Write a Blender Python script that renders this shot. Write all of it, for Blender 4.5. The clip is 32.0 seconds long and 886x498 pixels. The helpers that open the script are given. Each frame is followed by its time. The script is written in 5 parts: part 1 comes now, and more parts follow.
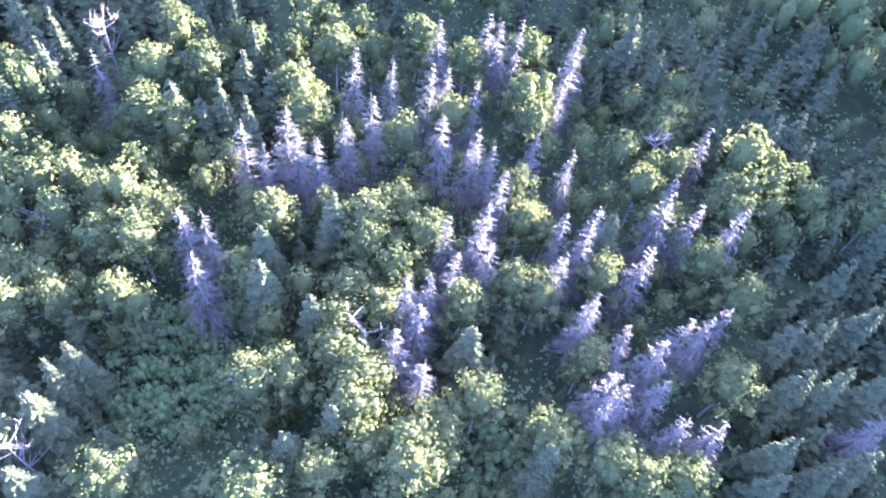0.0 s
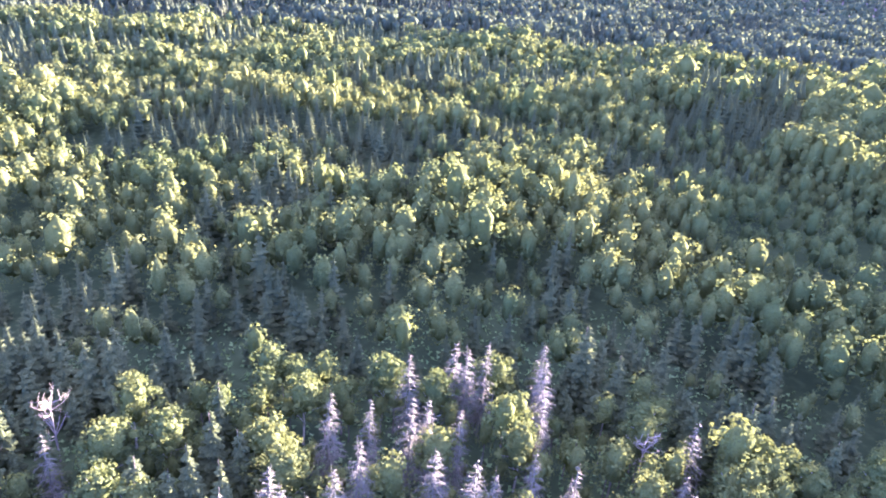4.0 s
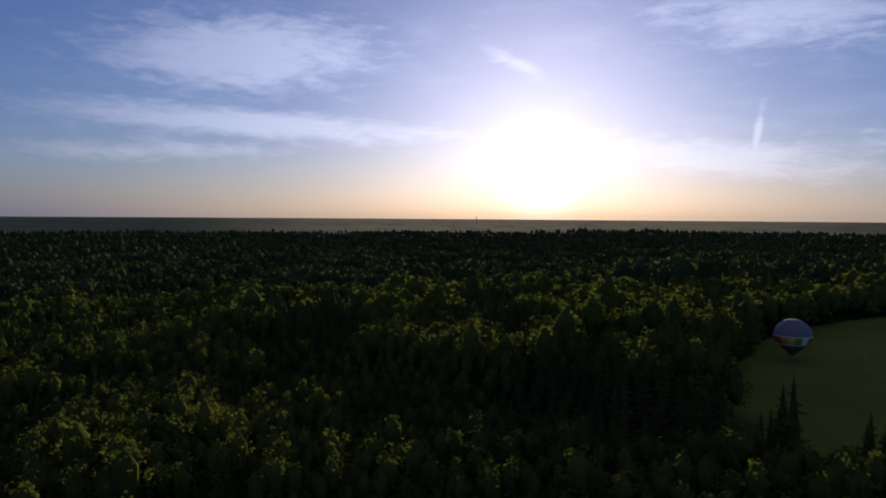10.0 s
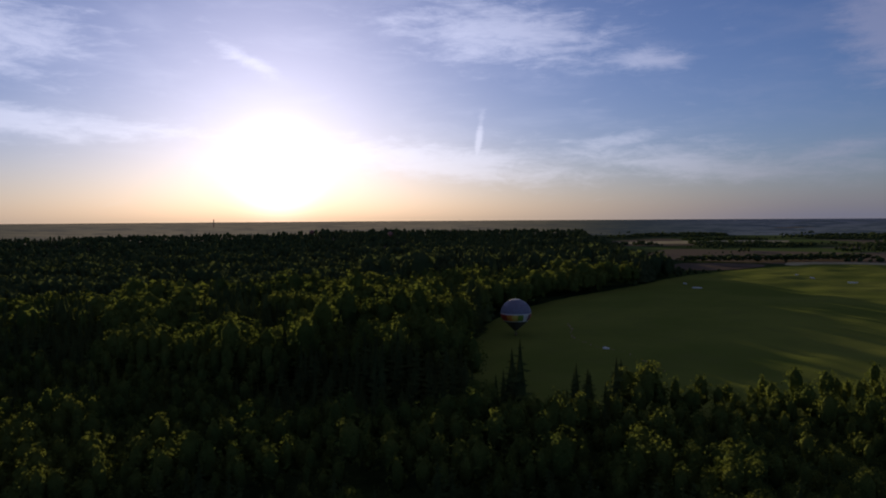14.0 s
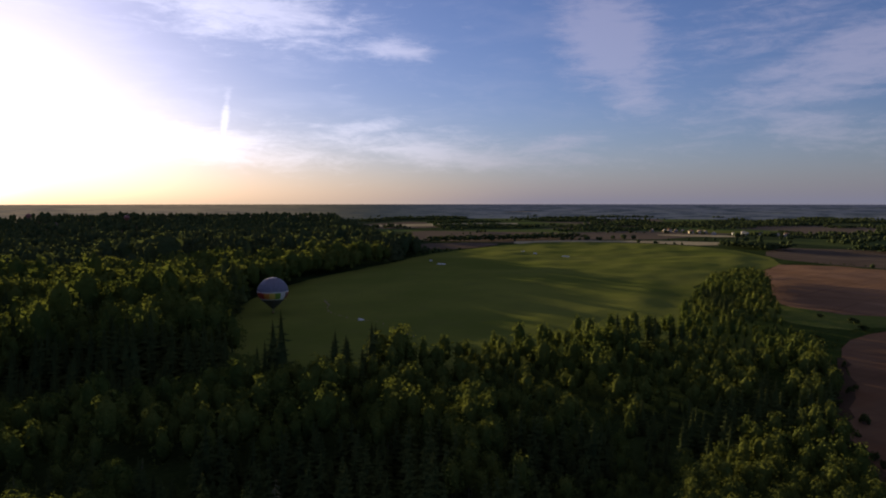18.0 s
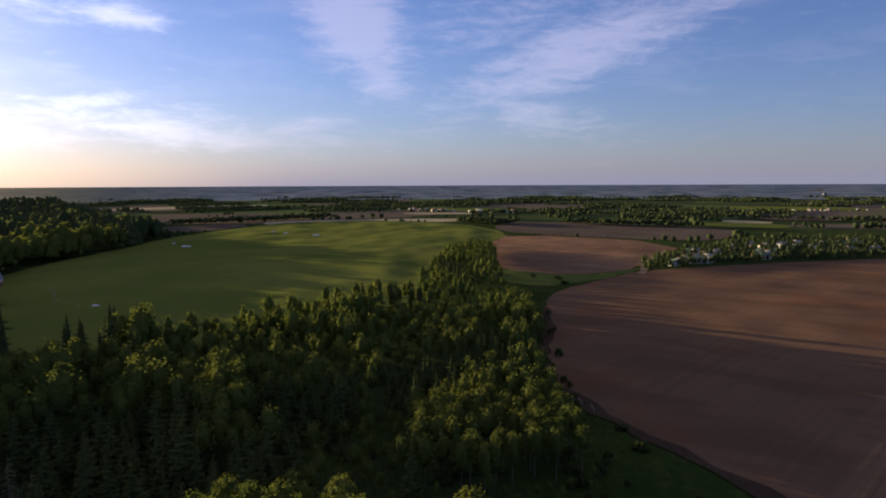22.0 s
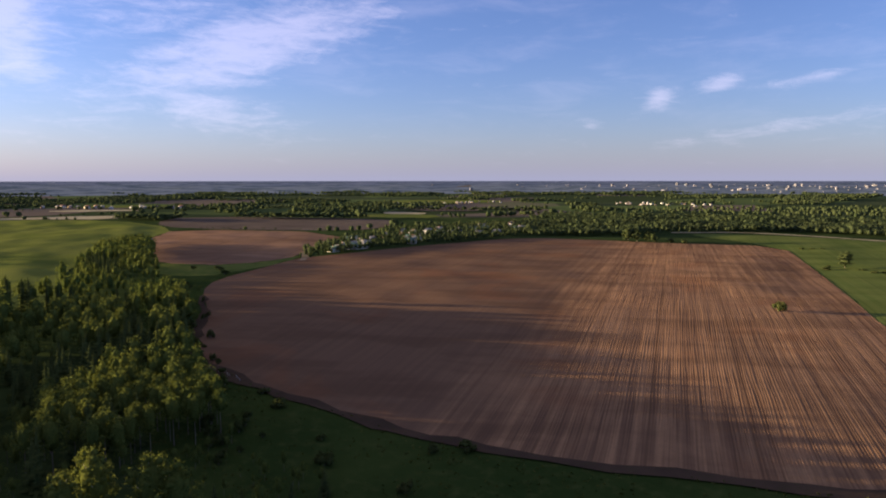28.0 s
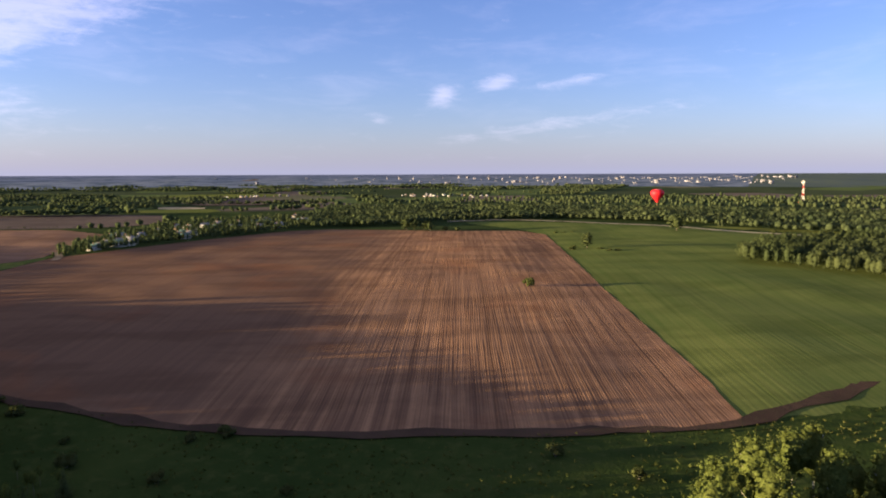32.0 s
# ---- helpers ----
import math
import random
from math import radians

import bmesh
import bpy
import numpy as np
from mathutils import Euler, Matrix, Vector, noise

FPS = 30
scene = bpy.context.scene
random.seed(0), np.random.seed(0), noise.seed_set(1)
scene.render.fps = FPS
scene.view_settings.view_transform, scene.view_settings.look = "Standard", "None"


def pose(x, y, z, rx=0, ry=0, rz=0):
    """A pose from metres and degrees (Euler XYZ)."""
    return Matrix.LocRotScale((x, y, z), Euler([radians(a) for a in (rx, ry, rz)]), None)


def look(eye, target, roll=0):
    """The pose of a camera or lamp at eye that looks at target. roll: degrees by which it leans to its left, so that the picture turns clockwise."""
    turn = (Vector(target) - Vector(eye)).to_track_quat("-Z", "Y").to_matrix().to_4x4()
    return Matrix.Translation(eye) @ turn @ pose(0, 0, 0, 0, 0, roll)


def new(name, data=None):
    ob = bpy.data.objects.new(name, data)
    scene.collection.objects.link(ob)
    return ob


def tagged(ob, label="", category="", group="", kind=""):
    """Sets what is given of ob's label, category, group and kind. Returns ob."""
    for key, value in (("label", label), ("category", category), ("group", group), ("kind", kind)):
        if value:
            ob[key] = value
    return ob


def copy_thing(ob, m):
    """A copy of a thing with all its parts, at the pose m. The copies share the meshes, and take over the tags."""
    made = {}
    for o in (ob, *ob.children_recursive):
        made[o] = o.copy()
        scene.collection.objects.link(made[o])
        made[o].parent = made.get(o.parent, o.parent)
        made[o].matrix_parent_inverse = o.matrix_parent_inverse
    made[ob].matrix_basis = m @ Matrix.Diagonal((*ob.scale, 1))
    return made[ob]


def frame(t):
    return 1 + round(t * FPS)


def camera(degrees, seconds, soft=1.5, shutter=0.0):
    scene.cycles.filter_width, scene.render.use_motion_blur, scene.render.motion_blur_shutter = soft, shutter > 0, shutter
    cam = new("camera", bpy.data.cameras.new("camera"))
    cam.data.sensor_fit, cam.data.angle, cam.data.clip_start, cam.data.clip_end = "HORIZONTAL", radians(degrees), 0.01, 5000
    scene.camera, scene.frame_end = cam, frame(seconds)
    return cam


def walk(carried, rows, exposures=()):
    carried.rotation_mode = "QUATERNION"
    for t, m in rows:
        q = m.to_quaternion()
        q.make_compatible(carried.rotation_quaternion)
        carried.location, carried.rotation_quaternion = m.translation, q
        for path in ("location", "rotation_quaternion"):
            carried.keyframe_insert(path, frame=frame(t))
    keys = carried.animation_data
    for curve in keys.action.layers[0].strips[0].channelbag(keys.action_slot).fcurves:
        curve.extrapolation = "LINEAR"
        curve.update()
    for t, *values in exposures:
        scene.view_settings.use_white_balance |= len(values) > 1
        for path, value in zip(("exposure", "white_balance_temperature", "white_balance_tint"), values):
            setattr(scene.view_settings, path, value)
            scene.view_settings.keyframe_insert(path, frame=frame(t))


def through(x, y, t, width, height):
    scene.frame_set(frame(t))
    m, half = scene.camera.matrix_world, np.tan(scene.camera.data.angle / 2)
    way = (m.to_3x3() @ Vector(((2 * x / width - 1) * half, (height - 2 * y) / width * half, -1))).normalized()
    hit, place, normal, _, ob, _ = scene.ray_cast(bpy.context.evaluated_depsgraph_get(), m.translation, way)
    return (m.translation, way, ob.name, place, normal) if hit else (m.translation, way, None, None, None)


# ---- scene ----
from mathutils import geometry

cam = camera(66.0, 32.0, soft=2.0)
# seconds, place, yaw, pitch, roll of the flight
ROWS = [
    (0.0, 0.00, 0.01, 89.99, -7.00, -52.42, 9.57),
    (0.5, -1.51, 0.73, 89.80, -6.82, -51.91, 9.41),
    (1.0, -2.93, 1.45, 89.51, -6.46, -49.93, 8.80),
    (1.5, -4.22, 1.99, 89.16, -6.28, -46.82, 8.11),
    (2.0, -5.42, 2.44, 88.75, -6.33, -42.85, 7.37),
    (2.5, -6.61, 2.87, 88.34, -7.05, -38.76, 6.83),
    (3.0, -7.87, 3.30, 87.98, -8.31, -33.83, 5.75),
    (3.5, -9.36, 3.61, 87.73, -10.05, -29.02, 5.18),
    (5.5, -17.31, 4.98, 85.43, -18.97, -13.40, 2.93),
    (6.0, -19.36, 5.20, 84.70, -21.78, -9.83, 2.46),
    (6.5, -21.42, 5.38, 84.03, -24.58, -6.92, 2.31),
    (7.0, -23.51, 5.60, 83.46, -27.86, -5.34, 1.91),
    (7.5, -25.56, 5.86, 82.89, -30.80, -5.03, 1.49),
    (8.0, -27.55, 6.05, 82.25, -33.76, -4.93, 0.98),
    (8.5, -29.38, 6.24, 81.56, -36.68, -4.52, 0.78),
    (9.0, -31.13, 6.37, 80.96, -40.06, -3.72, 0.91),
    (9.5, -33.19, 6.18, 80.27, -43.60, -3.02, 0.76),
    (10.0, -35.56, 5.60, 79.74, -48.17, -2.74, 0.33),
    (10.5, -38.15, 4.91, 79.39, -52.20, -3.03, 0.15),
    (11.0, -40.61, 4.33, 79.15, -55.52, -3.48, 0.18),
    (11.5, -42.94, 3.83, 78.82, -58.14, -3.40, -0.01),
    (12.0, -45.24, 3.52, 78.34, -60.85, -3.24, -0.23),
    (12.5, -47.29, 3.28, 77.94, -63.33, -3.35, -0.31),
    (13.0, -49.35, 3.16, 77.45, -65.70, -3.37, -0.28),
    (13.5, -51.27, 3.11, 77.01, -67.68, -3.10, -0.38),
    (14.0, -53.02, 3.03, 76.61, -69.68, -2.58, -0.46),
    (14.5, -54.90, 2.95, 76.22, -71.71, -2.12, -0.45),
    (16.5, -62.24, 2.55, 74.37, -81.76, -2.60, -0.29),
    (17.0, -64.15, 2.55, 73.86, -84.46, -3.09, -0.18),
    (17.5, -66.05, 2.70, 73.52, -87.26, -3.63, -0.10),
    (18.0, -67.85, 2.65, 73.16, -90.28, -3.95, -0.09),
    (18.5, -69.55, 2.58, 72.66, -93.03, -4.06, -0.08),
    (19.0, -71.28, 2.52, 72.21, -95.74, -3.91, -0.16),
    (19.5, -73.02, 2.44, 71.84, -98.14, -3.84, -0.27),
    (20.0, -74.86, 2.33, 71.45, -100.75, -3.99, -0.38),
    (20.5, -76.82, 2.35, 70.90, -103.22, -4.42, -0.37),
    (21.0, -78.74, 2.33, 70.49, -105.88, -4.93, -0.34),
    (21.5, -80.68, 2.26, 70.27, -108.29, -5.35, -0.34),
    (22.0, -82.78, 2.19, 69.93, -110.83, -5.51, -0.33),
    (22.5, -84.75, 2.21, 69.61, -113.25, -5.48, -0.40),
    (23.0, -86.66, 2.17, 69.32, -115.76, -5.45, -0.34),
    (23.5, -88.52, 2.08, 68.98, -118.05, -5.32, -0.37),
    (24.0, -90.41, 1.99, 68.64, -120.42, -5.33, -0.24),
    (24.5, -92.32, 2.08, 68.36, -122.54, -5.38, -0.09),
    (25.0, -94.25, 2.09, 68.07, -124.71, -5.55, 0.05),
    (25.5, -96.11, 2.13, 67.78, -126.70, -5.68, 0.08),
    (27.5, -103.42, 1.85, 66.51, -134.99, -5.87, 0.07),
    (28.0, -105.27, 1.85, 66.17, -137.27, -5.87, -0.09),
    (28.5, -107.00, 1.99, 65.80, -139.44, -5.86, -0.14),
    (29.0, -108.67, 1.97, 65.54, -141.80, -5.90, -0.19),
    (29.5, -110.22, 1.83, 65.40, -143.99, -5.98, -0.23),
    (30.0, -111.81, 1.60, 65.14, -146.26, -5.98, -0.30),
    (30.5, -113.27, 1.58, 64.79, -148.35, -5.94, -0.35),
    (31.0, -114.72, 1.97, 64.45, -150.52, -6.00, -0.28),
    (31.5, -116.21, 2.32, 64.20, -152.53, -6.21, -0.34),
    (32.0, -117.80, 2.54, 64.09, -154.57, -6.42, -0.25),
]
EXPOSURES = [
    (0.0, 5.25, 4400, 62), (1.0, 5.25, 4430, 68), (2.0, 5.25, 4550, 76), (3.0, 5.25, 4750, 86), (3.5, 5.15, 4850, 78), (5.5, 3.95, 4650, 54), (6.0, 3.3, 4600, 48), (7.0, 2.0, 4650, 40),
    (8.0, 0.9, 5300, 18), (9.0, 0.15, 5650, 15), (11.0, -0.3, 6000, 15), (13.0, -0.3, 6000, 15), (14.5, -0.15, 6100, 15), (17.0, 0.2, 6450, 17), (19.0, 0.4, 6500, 18), (21.0, 0.75, 6450, 18),
    (23.0, 1.0, 6400, 18), (25.0, 1.15, 6350, 18), (28.0, 1.35, 6450, 20), (32.0, 1.6, 6500, 20)]
walk(cam, [(t, pose(x, y, z, 90 + pitch, 0, yaw) @ pose(0, 0, 0, 0, 0, roll)) for t, x, y, z, yaw, pitch, roll in ROWS], EXPOSURES)

# ---- light ----
SUN_AZ, SUN_EL = 56.2, 4.1
sun_way = Vector((math.sin(radians(SUN_AZ)) * math.cos(radians(SUN_EL)), math.cos(radians(SUN_AZ)) * math.cos(radians(SUN_EL)), math.sin(radians(SUN_EL))))
sun = new("sun", bpy.data.lights.new("sun", "SUN"))
sun.data.energy, sun.data.angle, sun.data.color = 6.8, radians(0.7), (1.0, 0.76, 0.40)
sun.matrix_world = look(sun_way * 100, (0, 0, 0))


class Tree:
    """A short way to write node trees."""

    def __init__(self, tree):
        self.t = tree
        tree.nodes.clear()

    def node(self, kind, **props):
        n = self.t.nodes.new(kind)
        for k, v in props.items():
            if k in n.inputs:
                self.put(n.inputs[k], v)
        return n

    def put(self, socket, v):
        if isinstance(v, bpy.types.NodeSocket):
            self.t.links.new(v, socket)
        else:
            socket.default_value = v

    def math(self, op, a, b=0.0, c=0.0, clamp=False):
        n = self.t.nodes.new("ShaderNodeMath")
        n.operation, n.use_clamp = op, clamp
        for s, v in zip(n.inputs, (a, b, c)):
            self.put(s, v)
        return n.outputs[0]

    def vec(self, op, a, b=(0, 0, 0), scale=None):
        n = self.t.nodes.new("ShaderNodeVectorMath")
        n.operation = op
        self.put(n.inputs[0], a)
        self.put(n.inputs[1], b)
        if scale is not None:
            self.put(n.inputs["Scale"], scale)
        return n.outputs["Value"] if op in ("DOT_PRODUCT", "LENGTH") else n.outputs[0]

    def ease(self, v, lo, hi, to0=0.0, to1=1.0):
        n = self.t.nodes.new("ShaderNodeMapRange")
        n.interpolation_type = "SMOOTHSTEP"
        for s, w in zip(n.inputs, (v, lo, hi, to0, to1)):
            self.put(s, w)
        return n.outputs[0]

    def mix(self, f, a, b, blend="MIX"):
        n = self.t.nodes.new("ShaderNodeMix")
        n.data_type, n.blend_type = "RGBA", blend
        self.put(n.inputs[0], f)
        for s, v in ((n.inputs[6], a), (n.inputs[7], b)):
            self.put(s, v if isinstance(v, bpy.types.NodeSocket) else (*v[:3], 1))
        return n.outputs[2]

    def noise(self, where, scale, detail=4.0, rough=0.55, twist=0.0):
        n = self.t.nodes.new("ShaderNodeTexNoise")
        self.put(n.inputs["Vector"], where)
        for k, v in (("Scale", scale), ("Detail", detail), ("Roughness", rough), ("Distortion", twist)):
            n.inputs[k].default_value = v
        return n.outputs["Fac"]


# az, el, half width, half height in degrees, tilt, strength of the clouds
CLOUDS_A = [(31.9, 12.6, 8.9, 2.2, 3, 1.0), (32.5, 7.3, 15.4, 0.9, -2, 0.9), (23.6, 4.9, 11.2, 0.7, 3, 0.6), (7.8, 5.9, 4.7, 1.0, 0, 0.6), (7.5, 10.5, 6.5, 0.6, 5, 0.5), (53.8, 12.6, 2.8, 0.5, -25, 0.7), (74.7, 14.8, 8.9, 2.1, -6, 0.7), (86.3, 12.3, 2.8, 0.7, -5, 0.8), (72.7, 6.2, 0.3, 1.8, -8, 0.8), (69.6, 4.7, 10.7, 1.2, -6, 0.8), (90.1, 4.0, 8.9, 1.0, -6, 0.7), (84.0, 6.1, 4.2, 0.7, 4, 0.5), (99.2, 4.5, 3.7, 0.8, 12, 0.6), (103.8, 12.7, 4.4, 2.8, -40, 1.0)]
CLOUDS_B = [(105.5, 8.5, 2.8, 1.6, -30, 0.8), (122.0, 10.6, 8.9, 1.7, 18, 1.0), (118.4, 5.7, 5.1, 1.2, -16, 0.7), (87.4, 5.0, 10.7, 1.1, -4, 0.6), (100.1, 3.8, 4.2, 0.7, -8, 0.6), (122.3, 10.1, 10.7, 1.7, 20, 0.9), (132.6, 13.3, 2.8, 0.7, 10, 0.6), (117.0, 5.5, 3.7, 1.1, -25, 0.6), (154.6, 6.2, 1.1, 0.6, 25, 0.9), (159.1, 7.2, 1.4, 0.5, 14, 0.9), (149.5, 4.3, 0.7, 0.3, 5, 0.6), (165.9, 7.4, 3.3, 0.3, 8, 0.5), (163.7, 3.8, 7.9, 0.5, 8, 0.5), (115.6, 12.9, 6.5, 1.9, 10, 0.5)]


def make_sky():
    world = bpy.data.worlds.new("sky")
    scene.world = world
    world.use_nodes = True
    n = Tree(world.node_tree)
    sky = n.node("ShaderNodeTexSky")
    sky.sky_type, sky.sun_disc = "NISHITA", False
    sky.sun_elevation, sky.sun_rotation = radians(SUN_EL + 6), radians(SUN_AZ)
    sky.air_density, sky.dust_density, sky.ozone_density, sky.altitude = 1.0, 0.6, 3.0, 100
    way = n.node("ShaderNodeTexCoord").outputs["Generated"]
    part = n.node("ShaderNodeSeparateXYZ", Vector=way)
    x, y, z = part.outputs
    deg = 180 / math.pi
    ca, sa = math.cos(radians(90)), math.sin(radians(90))
    ahead = n.math("ADD", n.math("MULTIPLY", x, sa), n.math("MULTIPLY", y, ca))
    aside = n.math("SUBTRACT", n.math("MULTIPLY", x, ca), n.math("MULTIPLY", y, sa))
    az = n.math("ADD", n.math("MULTIPLY", n.math("ARCTAN2", aside, ahead), deg), 90.0)
    el = n.math("MULTIPLY", n.math("ARCSINE", z), deg)
    # cloud cover: soft islands, torn by streaky noise
    cover = None
    for ca, ce, w, h, tilt, s in [(q[0], q[1], q[2] * 1.05, q[3] * 1.2, q[4], q[5] * 1.5) for q in CLOUDS_A] + [(q[0], q[1], q[2] * 1.15, q[3] * 1.35, q[4], q[5] * 1.15) for q in CLOUDS_B]:
        c, q = math.cos(radians(tilt)), math.sin(radians(tilt))
        da, de = n.math("SUBTRACT", az, ca), n.math("SUBTRACT", el, ce)
        u = n.math("ADD", n.math("MULTIPLY", da, c / w), n.math("MULTIPLY", de, q / w))
        v = n.math("ADD", n.math("MULTIPLY", da, -q / h), n.math("MULTIPLY", de, c / h))
        d = n.math("ADD", n.math("MULTIPLY", u, u), n.math("MULTIPLY", v, v))
        g = n.math("MULTIPLY", n.math("POWER", 2.718, n.math("MULTIPLY", d, -0.9)), s)
        cover = g if cover is None else n.math("MAXIMUM", cover, g)
    spot = n.node("ShaderNodeCombineXYZ", X=n.math("MULTIPLY", az, 0.11), Y=n.math("MULTIPLY", el, 0.42)).outputs[0]
    torn = n.noise(spot, 2.6, 11.0, 0.70, 0.35)
    wisp = n.noise(spot, 1.1, 7.0, 0.62, 0.3)
    dens = n.ease(n.math("ADD", cover, n.math("MULTIPLY", n.math("SUBTRACT", torn, 0.5), 2.1)), 0.12, 1.25)
    dens = n.math("MAXIMUM", n.math("MULTIPLY", dens, 0.95), n.math("MULTIPLY", n.ease(wisp, 0.45, 0.78), n.ease(el, 1, 8, 0.03, 0.24)))
    toward = n.vec("DOT_PRODUCT", way, tuple(sun_way))
    near = n.ease(toward, 0.72, 1.0)
    base = n.mix(1.0, sky.outputs[0], (0.99, 1.0, 1.36), "MULTIPLY")
    cloud = n.mix(1.0, n.mix(1.0, base, (0.72, 0.72, 0.72), "MULTIPLY"), n.mix(near, (2.7, 2.45, 2.85), (8.0, 7.8, 8.4)), "ADD")
    col = n.mix(dens, base, cloud)
    # pale band low down
    low = n.math("POWER", 2.718, n.math("MULTIPLY", n.math("ABSOLUTE", el), -0.42))
    col = n.mix(n.math("MULTIPLY", low, 0.75), col, n.mix(n.ease(toward, 0.72, 1.0), (2.75, 3.05, 4.35), (8.0, 6.6, 5.0)))
    # unseen pale veil added overhead, to fill the shade brighter and less blue
    high = n.math("MULTIPLY", n.ease(el, 21, 40), n.ease(wisp, 0.2, 0.55, 0.7, 1.0))
    col = n.mix(high, col, n.mix(near, (1.6, 1.6, 2.0), (2.9, 2.7, 2.5)))
    # the bright air round the low sun
    ang = n.math("MULTIPLY", n.math("ARCCOSINE", n.math("MINIMUM", n.vec("DOT_PRODUCT", way, tuple(sun_way)), 1.0)), deg)
    core = n.math("POWER", 2.718, n.math("MULTIPLY", n.math("MULTIPLY", ang, ang), -1 / 5.2))
    halo = n.math("POWER", 2.718, n.math("MULTIPLY", ang, -1 / 6.0))
    col = n.mix(1.0, col, n.vec("SCALE", (1.0, 0.95, 0.9), scale=n.math("MULTIPLY", core, 50.0)), "ADD")
    col = n.mix(1.0, col, n.vec("SCALE", (1.0, 0.87, 0.66), scale=n.math("MULTIPLY", halo, 1.1)), "ADD")
    bg = n.node("ShaderNodeBackground", Color=col, Strength=0.060)
    out = n.node("ShaderNodeOutputWorld")
    n.t.links.new(bg.outputs[0], out.inputs[0])


make_sky()


# ---- materials ----
def material(name):
    m = bpy.data.materials.new(name)
    m.use_nodes = True
    return m, Tree(m.node_tree)


def finish(n, colour, rough=0.8, bump=None, strength=0.4, distance=0.1, metal=0.0, through=0.0, glow=0.0, spec=0.3, sift=(1, 1, 1)):
    b = n.node("ShaderNodeBsdfPrincipled", Roughness=rough, Metallic=metal)
    n.put(b.inputs["Base Color"], colour if isinstance(colour, bpy.types.NodeSocket) else (*colour[:3], 1))
    b.inputs["Specular IOR Level"].default_value = spec
    if bump is not None:
        k = n.node("ShaderNodeBump", Strength=strength, Distance=distance, Height=bump)
        n.t.links.new(k.outputs[0], b.inputs["Normal"])
    if glow:
        n.put(b.inputs["Emission Color"], colour if isinstance(colour, bpy.types.NodeSocket) else (*colour[:3], 1))
        b.inputs["Emission Strength"].default_value = glow
    last = b.outputs[0]
    if through:
        s = n.node("ShaderNodeBsdfTranslucent")
        n.put(s.inputs["Color"], n.mix(1.0, colour, sift, "MULTIPLY"))
        if bump is not None:
            n.t.links.new(k.outputs[0], s.inputs["Normal"])
        x = n.node("ShaderNodeMixShader", Fac=through)
        n.t.links.new(last, x.inputs[1])
        n.t.links.new(s.outputs[0], x.inputs[2])
        last = x.outputs[0]
    out = n.node("ShaderNodeOutputMaterial")
    n.t.links.new(last, out.inputs[0])


def place_of(n):
    return n.node("ShaderNodeNewGeometry").outputs["Position"]


def island_of(n):
    return n.node("ShaderNodeNewGeometry").outputs["Random Per Island"]


def leafy(name, dark, mid, light, through=0.35, hue_scale=0.11, grain=2.6):
    """Leaves: tone by clump, by tree and by stand; shade between clumps painted in."""
    m, n = material(name)
    p = place_of(n)
    tree = n.ease(n.noise(p, hue_scale, 2.0), 0.35, 0.65)
    stand = n.ease(n.noise(p, 0.018, 3.0), 0.35, 0.65)
    c = n.mix(tree, dark, mid)
    c = n.mix(n.math("MULTIPLY", stand, 0.5), c, light)
    c = n.mix(n.math("MULTIPLY", island_of(n), 0.16), c, light)
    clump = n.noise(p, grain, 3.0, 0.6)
    # gaps between leaf clumps darkened in the colour, like shade
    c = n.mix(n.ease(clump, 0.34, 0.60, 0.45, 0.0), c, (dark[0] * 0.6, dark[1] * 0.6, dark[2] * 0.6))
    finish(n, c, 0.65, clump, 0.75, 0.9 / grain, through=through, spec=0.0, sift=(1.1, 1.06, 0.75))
    return m


def ground_mat(name, a, b, c, s1=0.05, s2=0.6, bump=0.5, dist=0.2, rough=0.9):
    m, n = material(name)
    p = place_of(n)
    big, small, fine = n.noise(p, s1, 5.0, 0.6), n.noise(p, s2, 4.0, 0.65), n.noise(p, s2 * 7, 3.0)
    col = n.mix(n.ease(big, 0.35, 0.65), a, b)
    col = n.mix(n.math("MULTIPLY", n.ease(small, 0.45, 0.75), 0.6), col, c)
    finish(n, col, rough, n.math("ADD", small, n.math("MULTIPLY", fine, 0.4)), bump, dist, spec=0.0)
    return m


